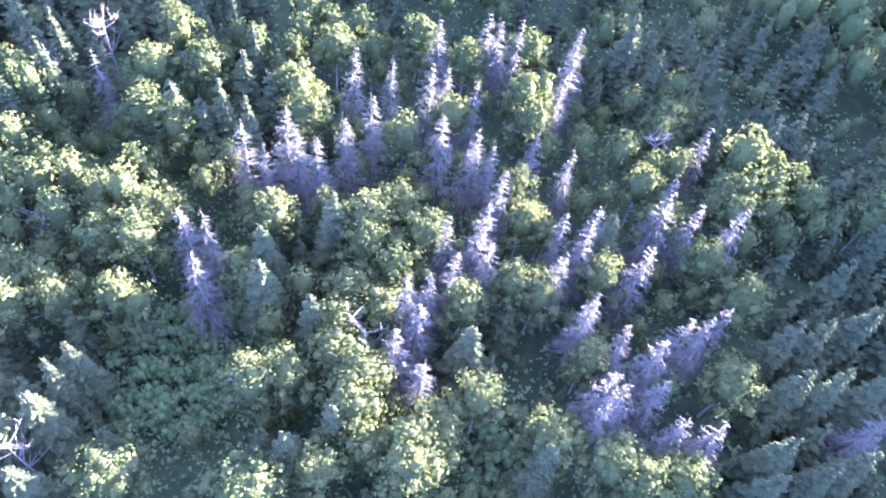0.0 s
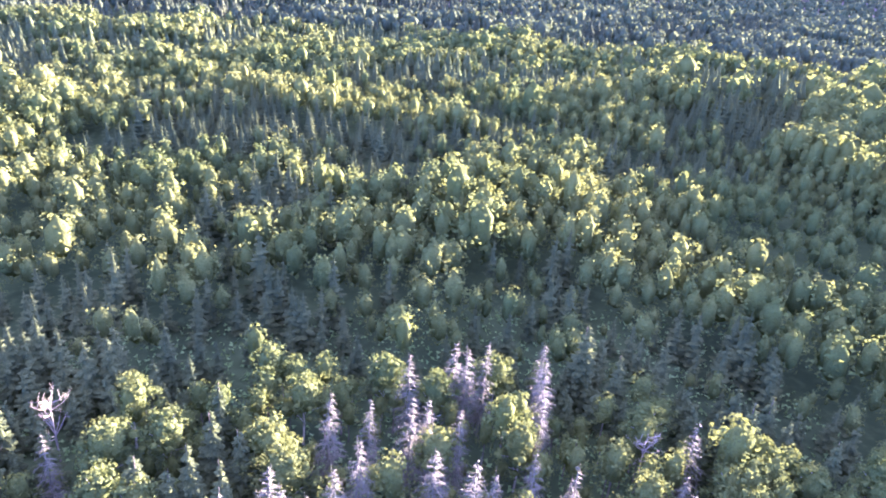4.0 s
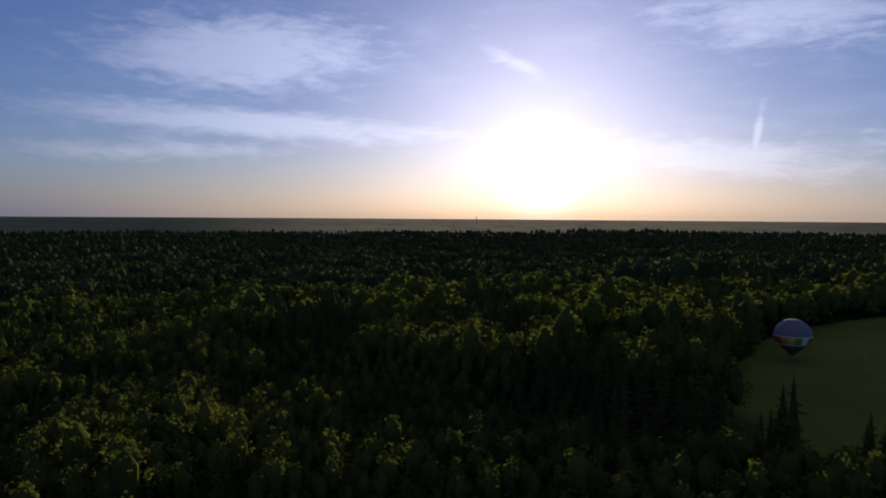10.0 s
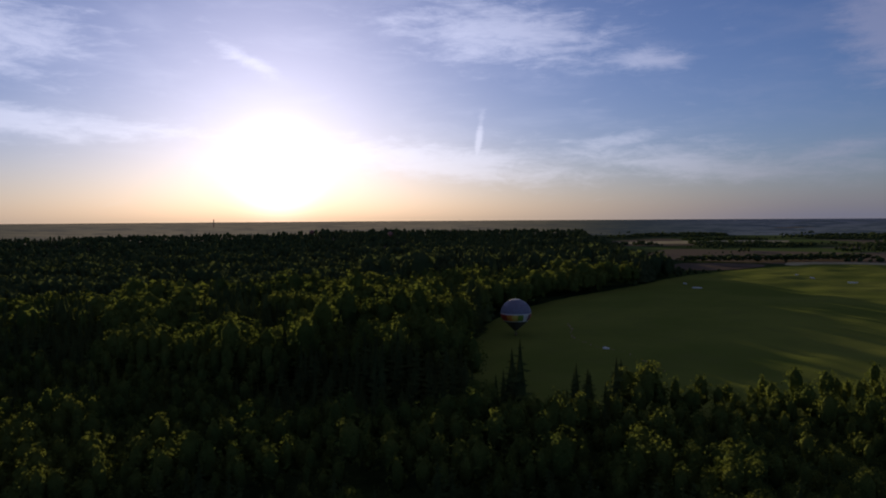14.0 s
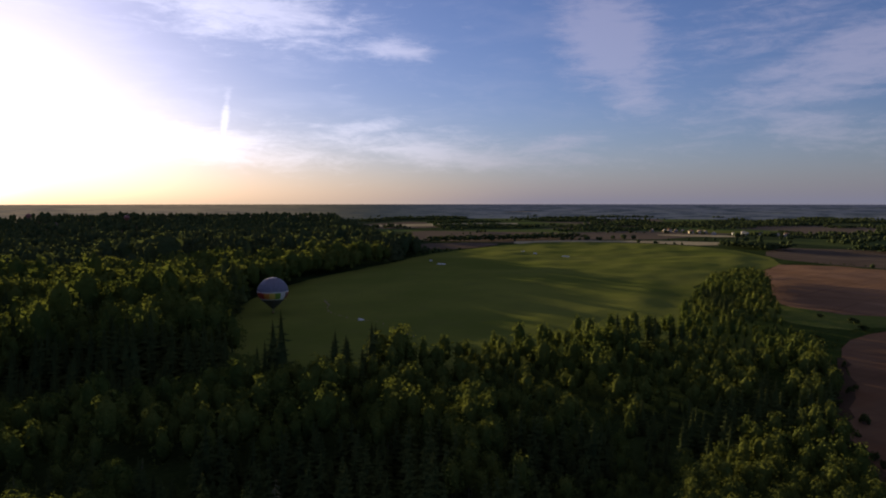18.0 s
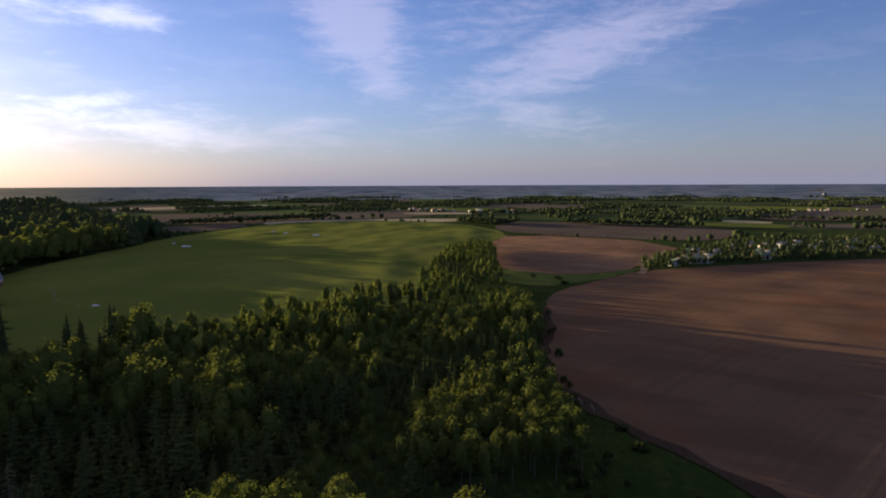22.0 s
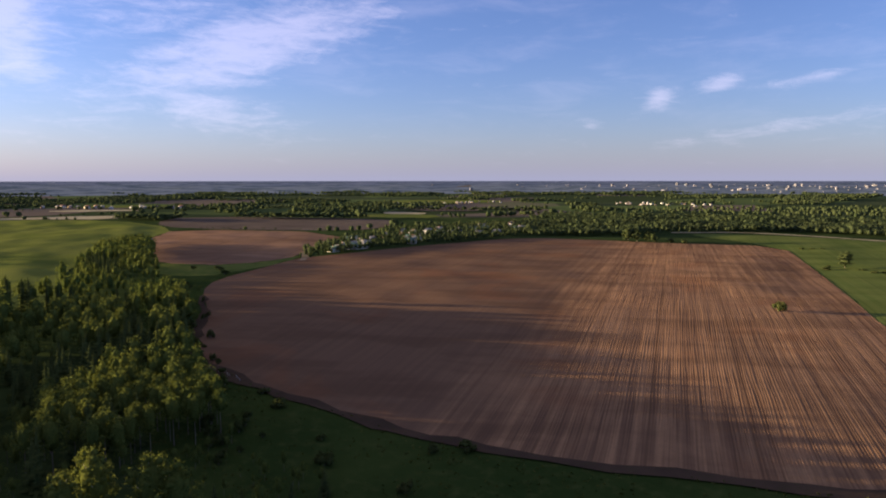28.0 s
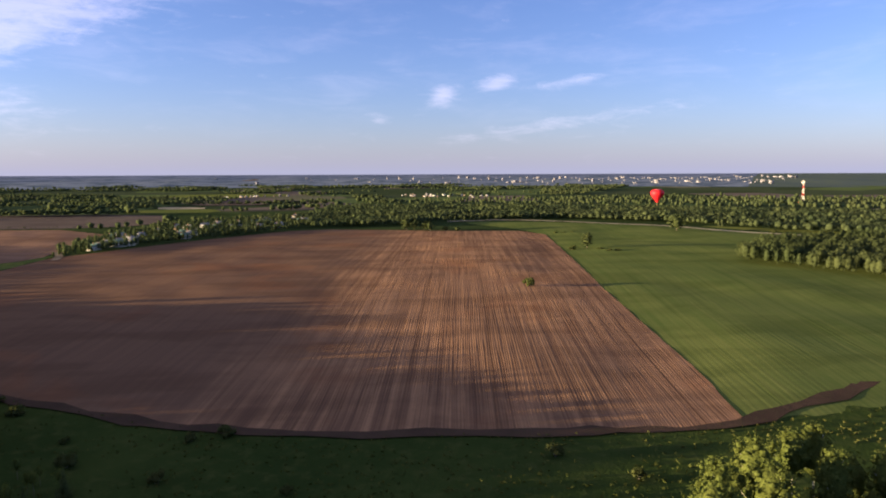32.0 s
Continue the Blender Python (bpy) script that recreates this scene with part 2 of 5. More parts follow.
def plough_mat(name, a, b, c, angle, pitch, lanes, depth=0.25, show=0.5, harrowed=None):
    """Ploughed soil: ridges along one bearing, wider wheel lanes, patchy tone, shade painted in."""
    m, n = material(name)
    p = place_of(n)
    part = n.node("ShaderNodeSeparateXYZ", Vector=p)
    x, y, z = part.outputs
    across = n.math("ADD", n.math("MULTIPLY", x, math.cos(angle)), n.math("MULTIPLY", y, math.sin(angle)))
    along = n.math("ADD", n.math("MULTIPLY", x, -math.sin(angle)), n.math("MULTIPLY", y, math.cos(angle)))
    wob = n.math("MULTIPLY", n.math("SUBTRACT", n.noise(p, 0.012, 2.0), 0.5), 1.0)
    across = n.math("ADD", across, wob)
    ragged = n.node("ShaderNodeCombineXYZ", X=n.math("MULTIPLY", across, 1.35 / pitch), Y=n.math("MULTIPLY", along, 0.02)).outputs[0]
    uneven = n.math("MULTIPLY", n.math("SUBTRACT", n.noise(ragged, 1.0, 1.0, 0.5), 0.5), 2.1)
    # the tractor never steers quite straight, so the rows drift against each other
    drift = n.noise(n.node("ShaderNodeCombineXYZ", X=n.math("MULTIPLY", across, 0.42 / pitch), Y=n.math("MULTIPLY", along, 0.012)).outputs[0], 1.0, 2.0, 0.6)
    turn = n.math("ADD", n.math("MULTIPLY", across, 2 * math.pi / pitch), n.math("MULTIPLY", n.math("SUBTRACT", drift, 0.5), 15.0))
    ridge = n.math("ADD", n.math("MULTIPLY", n.math("SINE", turn), 0.46), uneven)
    ridge = n.math("MULTIPLY", ridge, n.ease(n.noise(p, 0.02, 3.0), 0.38, 0.62, 0.45, 1.0))
    stripe = n.noise(n.node("ShaderNodeCombineXYZ", X=n.math("MULTIPLY", across, 1 / 3.2), Y=n.math("MULTIPLY", along, 0.006)).outputs[0], 1.0, 3.0, 0.7)
    lane = n.math("ABSOLUTE", n.math("SUBTRACT", n.math("FRACT", n.math("DIVIDE", across, lanes)), 0.5))
    lane = n.ease(lane, 0.0, 0.03, 1.0, 0.0)
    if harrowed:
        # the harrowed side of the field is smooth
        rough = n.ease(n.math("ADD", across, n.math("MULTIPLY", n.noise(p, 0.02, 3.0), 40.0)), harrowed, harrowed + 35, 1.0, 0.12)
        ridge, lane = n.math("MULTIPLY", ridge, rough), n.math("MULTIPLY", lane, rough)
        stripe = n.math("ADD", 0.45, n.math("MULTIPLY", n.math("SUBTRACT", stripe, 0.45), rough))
    big = n.noise(p, 0.011, 5.0, 0.6, 0.5)
    small = n.noise(p, 0.9, 4.0, 0.7)
    col = n.mix(n.ease(big, 0.35, 0.68), a, b)
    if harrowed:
        # harrowed soil is greyer; extra dark here stands in for the wood's shadow
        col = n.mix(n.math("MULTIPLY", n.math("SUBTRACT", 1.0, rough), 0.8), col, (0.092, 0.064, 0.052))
    col = n.mix(n.math("MULTIPLY", n.ease(stripe, 0.35, 0.7), show), col, c)
    # ridge tops lightened in the colour, on top of the bump's own shading
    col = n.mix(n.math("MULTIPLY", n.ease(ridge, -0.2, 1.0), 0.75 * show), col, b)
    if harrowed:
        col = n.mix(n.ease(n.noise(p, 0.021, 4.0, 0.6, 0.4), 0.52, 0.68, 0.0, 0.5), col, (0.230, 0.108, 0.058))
    # shadow streaks painted darker along the sun's bearing
    shade_streak = n.node("ShaderNodeCombineXYZ", X=n.math("MULTIPLY", n.math("ADD", n.math("MULTIPLY", x, 0.83), n.math("MULTIPLY", y, 0.556)), 0.016), Y=n.math("MULTIPLY", n.math("SUBTRACT", n.math("MULTIPLY", x, 0.556), n.math("MULTIPLY", y, 0.83)), 0.05)).outputs[0]
    col = n.mix(n.ease(n.noise(shade_streak, 1.0, 4.0, 0.6), 0.42, 0.64, 0.0, 0.4), col, (a[0] * 0.62, a[1] * 0.6, a[2] * 0.6))
    col = n.mix(n.math("MULTIPLY", lane, 0.45), col, (a[0] * 0.55, a[1] * 0.55, a[2] * 0.55))
    col = n.mix(n.math("MULTIPLY", n.ease(small, 0.45, 0.8), 0.35), col, a)
    # troughs darkened in the colour, as shade lies in them
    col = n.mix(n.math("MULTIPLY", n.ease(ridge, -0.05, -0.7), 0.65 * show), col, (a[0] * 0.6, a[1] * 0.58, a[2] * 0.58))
    hgt = n.math("ADD", n.math("MULTIPLY", ridge, 0.8), n.math("ADD", stripe, n.math("MULTIPLY", small, 0.6)))
    finish(n, col, 0.95, hgt, 0.9, depth, spec=0.0)
    return m


def plain(name, colour, rough=0.7, var=0.25, scale=1.5, metal=0.0, glow=0.0):
    m, n = material(name)
    p = place_of(n)
    k = n.math("ADD", n.math("MULTIPLY", n.noise(p, scale, 5.0, 0.6), 0.7), n.math("MULTIPLY", n.noise(p, scale * 9, 3.0), 0.3))
    lo = tuple(v * (1 - var) for v in colour)
    hi = tuple(min(1, v * (1 + var)) for v in colour)
    finish(n, n.mix(n.ease(k, 0.3, 0.7), lo, hi), rough, k, 0.2, 0.02, metal, glow=glow)
    return m


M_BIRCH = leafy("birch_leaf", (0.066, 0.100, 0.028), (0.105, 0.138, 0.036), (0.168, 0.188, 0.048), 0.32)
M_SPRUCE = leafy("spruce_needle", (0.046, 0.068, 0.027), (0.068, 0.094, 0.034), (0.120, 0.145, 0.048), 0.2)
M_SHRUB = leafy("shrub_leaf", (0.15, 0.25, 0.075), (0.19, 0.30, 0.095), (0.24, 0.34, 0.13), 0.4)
M_DEADWOOD = plain("dead_wood", (0.100, 0.103, 0.058), 0.85, 0.3, 0.3)
M_PALEWOOD = plain("pale_wood", (0.22, 0.212, 0.15), 0.85, 0.25, 0.4)
M_BARK = plain("bark", (0.125, 0.110, 0.078), 0.9, 0.4, 1.0)
M_BIRCHBARK = plain("birch_bark", (0.34, 0.335, 0.25), 0.8, 0.4, 1.5)
m, n = material("open_country")
p = place_of(n)
cells = n.node("ShaderNodeTexVoronoi", Vector=n.vec("ADD", n.vec("MULTIPLY", p, (1.0, 0.7, 0.0)), n.vec("SCALE", (1, 1, 0), scale=n.noise(p, 0.004, 2.0))), Scale=0.0045)
pick = n.node("ShaderNodeSeparateColor", Color=cells.outputs["Color"]).outputs[0]
quilt = n.mix(n.ease(pick, 0.30, 0.32), (0.045, 0.065, 0.030), (0.100, 0.140, 0.050))
quilt = n.mix(n.ease(pick, 0.55, 0.57), quilt, (0.15, 0.125, 0.10))
quilt = n.mix(n.ease(pick, 0.80, 0.82), quilt, (0.06, 0.08, 0.04))
far = n.vec("LENGTH", n.vec("MULTIPLY", p, (1, 1, 0)))
wild = n.mix(n.ease(n.noise(p, 0.03, 5.0), 0.35, 0.65), (0.026, 0.042, 0.016), (0.045, 0.07, 0.024))
wild = n.mix(n.math("MULTIPLY", n.ease(n.noise(p, 0.35, 4.0), 0.45, 0.75), 0.6), wild, (0.06, 0.088, 0.032))
finish(n, n.mix(n.ease(far, 900, 1000), wild, quilt), 0.9, n.noise(p, 0.5, 5.0), 0.5, 0.2, spec=0.0)
M_FLOOR = m
# verge grass darkened in colour for the wood's shade over it
M_GRASS = ground_mat("shade_toned_grass", (0.028, 0.050, 0.014), (0.042, 0.066, 0.018), (0.070, 0.086, 0.028), 0.02, 0.25, 0.8, 0.5)
# the lit strip: yellower grass, lightened in colour for the sun
M_BRIGHTGRASS = ground_mat("sun_toned_grass", (0.085, 0.120, 0.032), (0.130, 0.160, 0.042), (0.180, 0.180, 0.065), 0.03, 0.25, 0.8, 0.4)
M_CROP = ground_mat("green_crop", (0.125, 0.158, 0.036), (0.180, 0.205, 0.050), (0.14, 0.158, 0.048), 0.008, 0.06)
M_STRAW = ground_mat("dry_strip", (0.42, 0.36, 0.23), (0.50, 0.44, 0.29), (0.34, 0.34, 0.18), 0.02, 0.2)
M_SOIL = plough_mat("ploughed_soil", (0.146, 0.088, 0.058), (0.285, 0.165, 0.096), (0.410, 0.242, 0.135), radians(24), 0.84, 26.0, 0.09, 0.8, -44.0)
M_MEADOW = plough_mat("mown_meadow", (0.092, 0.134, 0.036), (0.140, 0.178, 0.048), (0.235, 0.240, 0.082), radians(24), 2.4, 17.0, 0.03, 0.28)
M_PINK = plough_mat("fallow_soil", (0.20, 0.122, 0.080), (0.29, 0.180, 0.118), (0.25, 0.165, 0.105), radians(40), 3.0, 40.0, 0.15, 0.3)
M_GREYSOIL = plough_mat("grey_soil", (0.12, 0.098, 0.080), (0.16, 0.130, 0.105), (0.14, 0.118, 0.095), radians(40), 4.0, 60.0, 0.15, 0.2)
M_DARKSOIL = ground_mat("dark_soil", (0.060, 0.042, 0.032), (0.085, 0.058, 0.042), (0.060, 0.056, 0.030), 0.05, 0.6)
M_TRACK = ground_mat("track_dirt", (0.24, 0.19, 0.13), (0.30, 0.24, 0.17), (0.16, 0.15, 0.08), 0.05, 0.5)


# ---- ground ----
def ease(a, b, v):
    u = np.clip((v - a) / (b - a), 0, 1)
    return u * u * (3 - 2 * u)


def height(x, y):
    """The lie of the land: flat woods, fields a little higher, low ridges far off."""
    x, y = np.asarray(x, float), np.asarray(y, float)
    r = np.hypot(x + 60, y)
    base = 10 * ease(60, 300, 0.6 * x - 0.8 * y)
    return base + (50 + 8 * y / np.maximum(r, 1) - base) * ease(1500, 4800, r)


def mesh_from(name, verts, faces, mats, index=None, smooth=False):
    """A mesh from arrays: verts n x 3, faces m x 3 (triangles)."""
    verts, faces = np.asarray(verts, np.float32), np.asarray(faces, np.int32)
    me = bpy.data.meshes.new(name)
    me.vertices.add(len(verts))
    me.vertices.foreach_set("co", verts.ravel())
    me.loops.add(faces.size)
    me.loops.foreach_set("vertex_index", faces.ravel())
    me.polygons.add(len(faces))
    me.polygons.foreach_set("loop_start", np.arange(0, faces.size, 3, dtype=np.int32))
    for m in mats:
        me.materials.append(m)
    if index is not None:
        me.polygons.foreach_set("material_index", np.asarray(index, np.int32))
    if smooth:
        me.polygons.foreach_set("use_smooth", np.ones(len(faces), bool))
    me.update(calc_edges=True)
    return me


def far_rise(x, y):
    """Low wooded swells of the far country."""
    x, y = np.asarray(x, float), np.asarray(y, float)
    return ease(2330, 2900, np.hypot(x + 60, y)) * 6 + ease(2330, 2900, np.hypot(x + 60, y)) * ease(4700, 3300, np.hypot(x, y)) * 4.5 * np.sin(x * 0.0051 + 1.3 * np.sin(y * 0.0023)) * np.sin(y * 0.0043 + 0.9 * np.sin(x * 0.0031)) + ease(2330, 2900, np.hypot(x + 60, y)) * ease(4700, 3300, np.hypot(x, y)) * 2.5 * np.sin(x * 0.013 + y * 0.009)


def rings(r0, r1, step, grow, seg, lift):
    rs = [r0]
    while rs[-1] < r1:
        rs.append(rs[-1] + max(step, rs[-1] * grow))
    rs[-1] = r1
    a = np.linspace(0, 2 * math.pi, seg, endpoint=False)
    X = -60 + np.outer(rs, np.cos(a))
    Y = np.outer(rs, np.sin(a))
    V = np.stack([X, Y, height(X, Y) + lift * (far_rise(X, Y) if lift else 0)], -1).reshape(-1, 3)
    i = np.arange(len(rs) - 1)[:, None] * seg
    j, k = np.arange(seg)[None], (np.arange(seg)[None] + 1) % seg
    q = np.stack([i + j, i + seg + j, i + seg + k, i + k], -1).reshape(-1, 4)
    return V, np.concatenate([q[:, [0, 1, 2]], q[:, [0, 2, 3]]])


V, T = rings(0.01, 4940, 12, 0.035, 240, 0.0)
ground = tagged(new("ground", mesh_from("ground", V, T, [M_FLOOR])), "dark green grass and forest floor rolling to the horizon", "ground", kind="structure")

m, n = material("hazed_far_woods")
p = place_of(n)
flat = n.node("ShaderNodeSeparateXYZ", Vector=p)
bearing = n.math("ARCTAN2", n.math("ADD", flat.outputs[0], 60.0), flat.outputs[1])
reach = n.vec("LENGTH", n.vec("MULTIPLY", p, (1, 1, 0)))
lie = n.node("ShaderNodeCombineXYZ", X=n.math("MULTIPLY", bearing, 26.0), Y=n.math("MULTIPLY", reach, 0.007)).outputs[0]
layers = n.noise(lie, 1.0, 6.0, 0.62, 0.3)
# distance haze put into the colour, bluer farther off
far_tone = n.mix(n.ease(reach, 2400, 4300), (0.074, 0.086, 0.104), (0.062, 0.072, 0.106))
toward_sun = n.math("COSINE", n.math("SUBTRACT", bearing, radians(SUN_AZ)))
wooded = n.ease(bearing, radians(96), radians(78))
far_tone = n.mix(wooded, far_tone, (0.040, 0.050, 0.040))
# warm bright haze painted around the sun's bearing
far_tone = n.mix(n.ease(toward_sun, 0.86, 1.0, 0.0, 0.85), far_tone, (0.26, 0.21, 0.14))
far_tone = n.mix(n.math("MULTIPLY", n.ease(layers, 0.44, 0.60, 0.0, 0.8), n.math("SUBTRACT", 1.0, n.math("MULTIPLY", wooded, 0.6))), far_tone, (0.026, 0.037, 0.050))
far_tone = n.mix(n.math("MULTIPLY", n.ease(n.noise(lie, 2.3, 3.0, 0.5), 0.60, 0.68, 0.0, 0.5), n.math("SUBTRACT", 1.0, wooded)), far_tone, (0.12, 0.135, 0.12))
# a steady glow stands in for light scattered by the haze
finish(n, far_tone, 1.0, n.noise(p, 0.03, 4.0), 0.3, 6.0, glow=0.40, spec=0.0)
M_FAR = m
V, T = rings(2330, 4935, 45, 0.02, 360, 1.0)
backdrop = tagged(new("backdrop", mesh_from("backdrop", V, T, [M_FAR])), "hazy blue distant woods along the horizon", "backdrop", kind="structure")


def rounded(poly, times=2):
    p = np.array(poly, float)
    for _ in range(times):
        q = np.roll(p, -1, 0)
        p = np.stack([0.75 * p + 0.25 * q, 0.25 * p + 0.75 * q], 1).reshape(-1, 2)
    return p


def inside(poly, x, y):
    poly = np.asarray(poly, float)
    res = np.zeros(np.shape(x), bool)
    q = np.roll(poly, 1, 0)
    for (x1, y1), (x2, y2) in zip(poly, q):
        c = (y1 > y) != (y2 > y)
        res ^= c & (x < (x2 - x1) * (y - y1) / (y2 - y1 + 1e-12) + x1)
    return res


def rolling(co):
    """Gentle swells of a field, never below its bed."""
    a = np.array([noise.noise((x * 0.011 + 3, y * 0.019, 0.2)) + 0.7 * noise.noise((x * 0.03, y * 0.045, 7.0)) + 0.22 * noise.noise((x * 0.06, y * 0.09, 2.0)) for x, y in co])
    flat = 1 - np.exp(-((co[:, 0] - 364.9) ** 2 + (co[:, 1] - 109.1) ** 2) / 900.0)
    return np.maximum(0, a + 0.8) * flat


def patch(name, poly, mat, label, category, lift=0.12, cell=20.0, soften=1, ragged=0.8, swell=0.0, fade=34.0):
    """A field or strip that follows the land."""
    rnd = np.random.RandomState(len(name))
    b = rounded(poly, soften)
    dense = []
    for (x1, y1), (x2, y2) in zip(b, np.roll(b, -1, 0)):
        k = max(1, int(math.hypot(x2 - x1, y2 - y1) / 7))
        for f in np.arange(k) / k:
            dense.append((x1 + (x2 - x1) * f, y1 + (y2 - y1) * f))
    b = np.array(dense) + rnd.normal(0, ragged, (len(dense), 2))
    gx, gy = np.meshgrid(np.arange(b[:, 0].min(), b[:, 0].max(), cell), np.arange(b[:, 1].min(), b[:, 1].max(), cell))
    k = inside(b, gx, gy)
    pts = [Vector(v) for v in b] + [Vector(v) for v in np.stack([gx[k], gy[k]], -1)]
    nb = len(b)
    out = geometry.delaunay_2d_cdt(pts, [(i, (i + 1) % nb) for i in range(nb)], [], 1, 0.01)
    co = np.array([tuple(v) for v in out[0]])
    rise = 0.0
    if swell:
        rim = np.full(len(co), 1e9)
        for v in b:
            rim = np.minimum(rim, np.hypot(co[:, 0] - v[0], co[:, 1] - v[1]))
        rise = swell * rolling(co) * ease(fade * 0.1, fade, rim)
    V = np.column_stack([co, height(co[:, 0], co[:, 1]) + lift + rise])
    F = np.array([f for f in out[2] if len(f) == 3])
    a, c, d = co[F[:, 0]], co[F[:, 1]], co[F[:, 2]]
    flip = np.cross(c - a, d - a) < 0
    F[flip] = F[flip][:, ::-1]
    me = mesh_from(name, V, F, [mat])
    me.polygons.foreach_set("use_smooth", np.ones(len(F), bool))
    return tagged(new(name, me), label, category, kind="structure")


BIG = [(296, -291), (297, -380), (292, -440), (280, -532), (191, -556), (145, -568), (69, -600), (13, -468), (-40, -339), (-77, -267), (-101, -220), (-113, -188), (-117, -181), (-110, -175.5), (-100, -169.5), (-75, -155), (-50, -142.5), (-26, -129.5), (4, -119.5), (37, -114), (58, -112), (80, -110), (118, -111), (140, -124), (175, -148), (215, -165), (245, -190), (268, -232), (298, -284)]
PINK = [(640, -358), (454, -458), (308, -294), (294, -230), (350, -200), (400, -215), (480, -262), (515, -268)]
CROP = [(735, 25), (830, -30), (940, -100), (1000, -160), (985, -290), (862, -382), (646, -367), (515, -262), (495, -238), (445, -190), (390, -170), (330, -138), (256, -116), (236, -80), (226, -45), (216, -15), (204, 12), (196, 45), (192, 66), (206, 90), (314, 132), (400, 142), (478, 132), (600, 62)]
MEADOW = [(69, -600), (190, -668), (150, -700), (82, -714), (-35, -703), (-117, -661), (-260, -640), (-420, -420), (-330, -330), (-250, -282), (-182, -240), (-159, -221), (-137, -200), (-113, -178), (-95, -218), (-71, -265), (-34, -337), (19, -466)]
VERGE = [(-180, -126), (-300, -150), (-420, -440), (-250, -310), (-120, -240), (-95, -225), (-112, -184), (-100, -170), (-75, -156), (-50, -143), (-26, -130), (4, -120), (37, -116), (64, -114), (104, -113), (147, -128), (203, -157), (218, -183), (234, -222), (285, -278), (308, -294), (294, -230), (350, -200), (300, -170), (240, -140), (171, -115), (111, -88), (78, -72), (27, -60), (4, -52), (-60, -62), (-110, -88), (-150, -120)]
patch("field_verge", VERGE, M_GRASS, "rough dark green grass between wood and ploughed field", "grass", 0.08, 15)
patch("grass_strip", [(312, -298), (294, -230), (352, -200), (300, -176), (262, -186), (270, -232), (300, -286)], M_BRIGHTGRASS, "yellow-green grass strip below the fallow field, sunlight put into its colour", "grass", 0.12, 10, 1, 1.2)
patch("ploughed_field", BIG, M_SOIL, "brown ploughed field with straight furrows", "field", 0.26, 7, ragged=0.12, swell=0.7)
patch("fallow_field", PINK, M_PINK, "pinkish brown bare field beyond the wood", "field", 0.16, 12, swell=1.1)
patch("crop_field", CROP, M_CROP, "rolling green field of young crop", "field", 0.14, 9, swell=1.6)
patch("meadow", MEADOW, M_MEADOW, "mown green meadow beside the ploughed field", "meadow", 0.10, 12, 2, 0.2, swell=0.8)
DRY = [(1055, -125), (1012, -441), (880, -395), (995, -290), (1003, -160), (942, -105)]
GREY = [(886, -491), (602, -668), (485, -549), (470, -470), (640, -365), (760, -385)]
patch("dry_grass_strip", DRY, M_STRAW, "pale straw coloured strip behind the green field", "field", 0.2, 30)
patch("grey_field", GREY, M_GREYSOIL, "dark grey ploughed field", "field", 0.14, 30)


# ---- trees ----
def cards(rnd, centre, normal, size, kind="tri", loose=0.38):
    """Small leaf clumps as loose triangles, or bent diamonds."""
    n = len(centre)
    nrm = normal + rnd.normal(0, loose, (n, 3))
    nrm /= np.linalg.norm(nrm, axis=1)[:, None] + 1e-9
    ref = np.where(np.abs(nrm[:, 2:]) < 0.9, [[0, 0, 1.0]], [[1.0, 0, 0]])
    u = np.cross(nrm, ref)
    u /= np.linalg.norm(u, axis=1)[:, None]
    v = np.cross(nrm, u)
    a = rnd.uniform(0, 2 * math.pi, n)[:, None]
    u, v = u * np.cos(a) + v * np.sin(a), v * np.cos(a) - u * np.sin(a)
    s = size * rnd.uniform(0.6, 1.3, n)[:, None]
    if kind == "tri":
        P = np.stack([centre + u * s, centre - u * s * 0.6 + v * s * 0.8, centre - u * s * 0.6 - v * s * 0.8], 1)
        return P.reshape(-1, 3), np.arange(3 * n).reshape(-1, 3)
    bend = nrm * s * 0.25
    P = np.stack([centre + u * s, centre + v * s * 0.7 + bend, centre - u * s, centre - v * s * 0.7 + bend], 1)
    i = np.arange(n)[:, None] * 4
    return P.reshape(-1, 3), np.concatenate([i + [[0, 1, 2]], i + [[0, 2, 3]]])


def join(parts):
    vs, fs, k = [], [], 0
    for v, f in parts:
        vs.append(v)
        fs.append(np.asarray(f) + k)
        k += len(v)
    return np.concatenate(vs), np.concatenate(fs)


def tube(path, radii, sides=5):
    path, k = np.asarray(path, float), len(path)
    a = np.linspace(0, 2 * math.pi, sides, endpoint=False)
    V = []
    for i, (p, r) in enumerate(zip(path, radii)):
        d = path[min(i + 1, k - 1)] - path[max(i - 1, 0)]
        d /= np.linalg.norm(d) + 1e-9
        u = np.cross(d, (0.3, 0.9, 0.1) if abs(d[2]) > 0.8 else (0, 0, 1.0))
        u /= np.linalg.norm(u)
        w = np.cross(d, u)
        V.append(p + r * (np.outer(np.cos(a), u) + np.outer(np.sin(a), w)))
    F = []
    for i in range(k - 1):
        for j in range(sides):
            q = [i * sides + j, i * sides + (j + 1) % sides, (i + 1) * sides + (j + 1) % sides, (i + 1) * sides + j]
            F += [q[:3], [q[0], q[2], q[3]]]
    return np.concatenate(V), np.array(F)


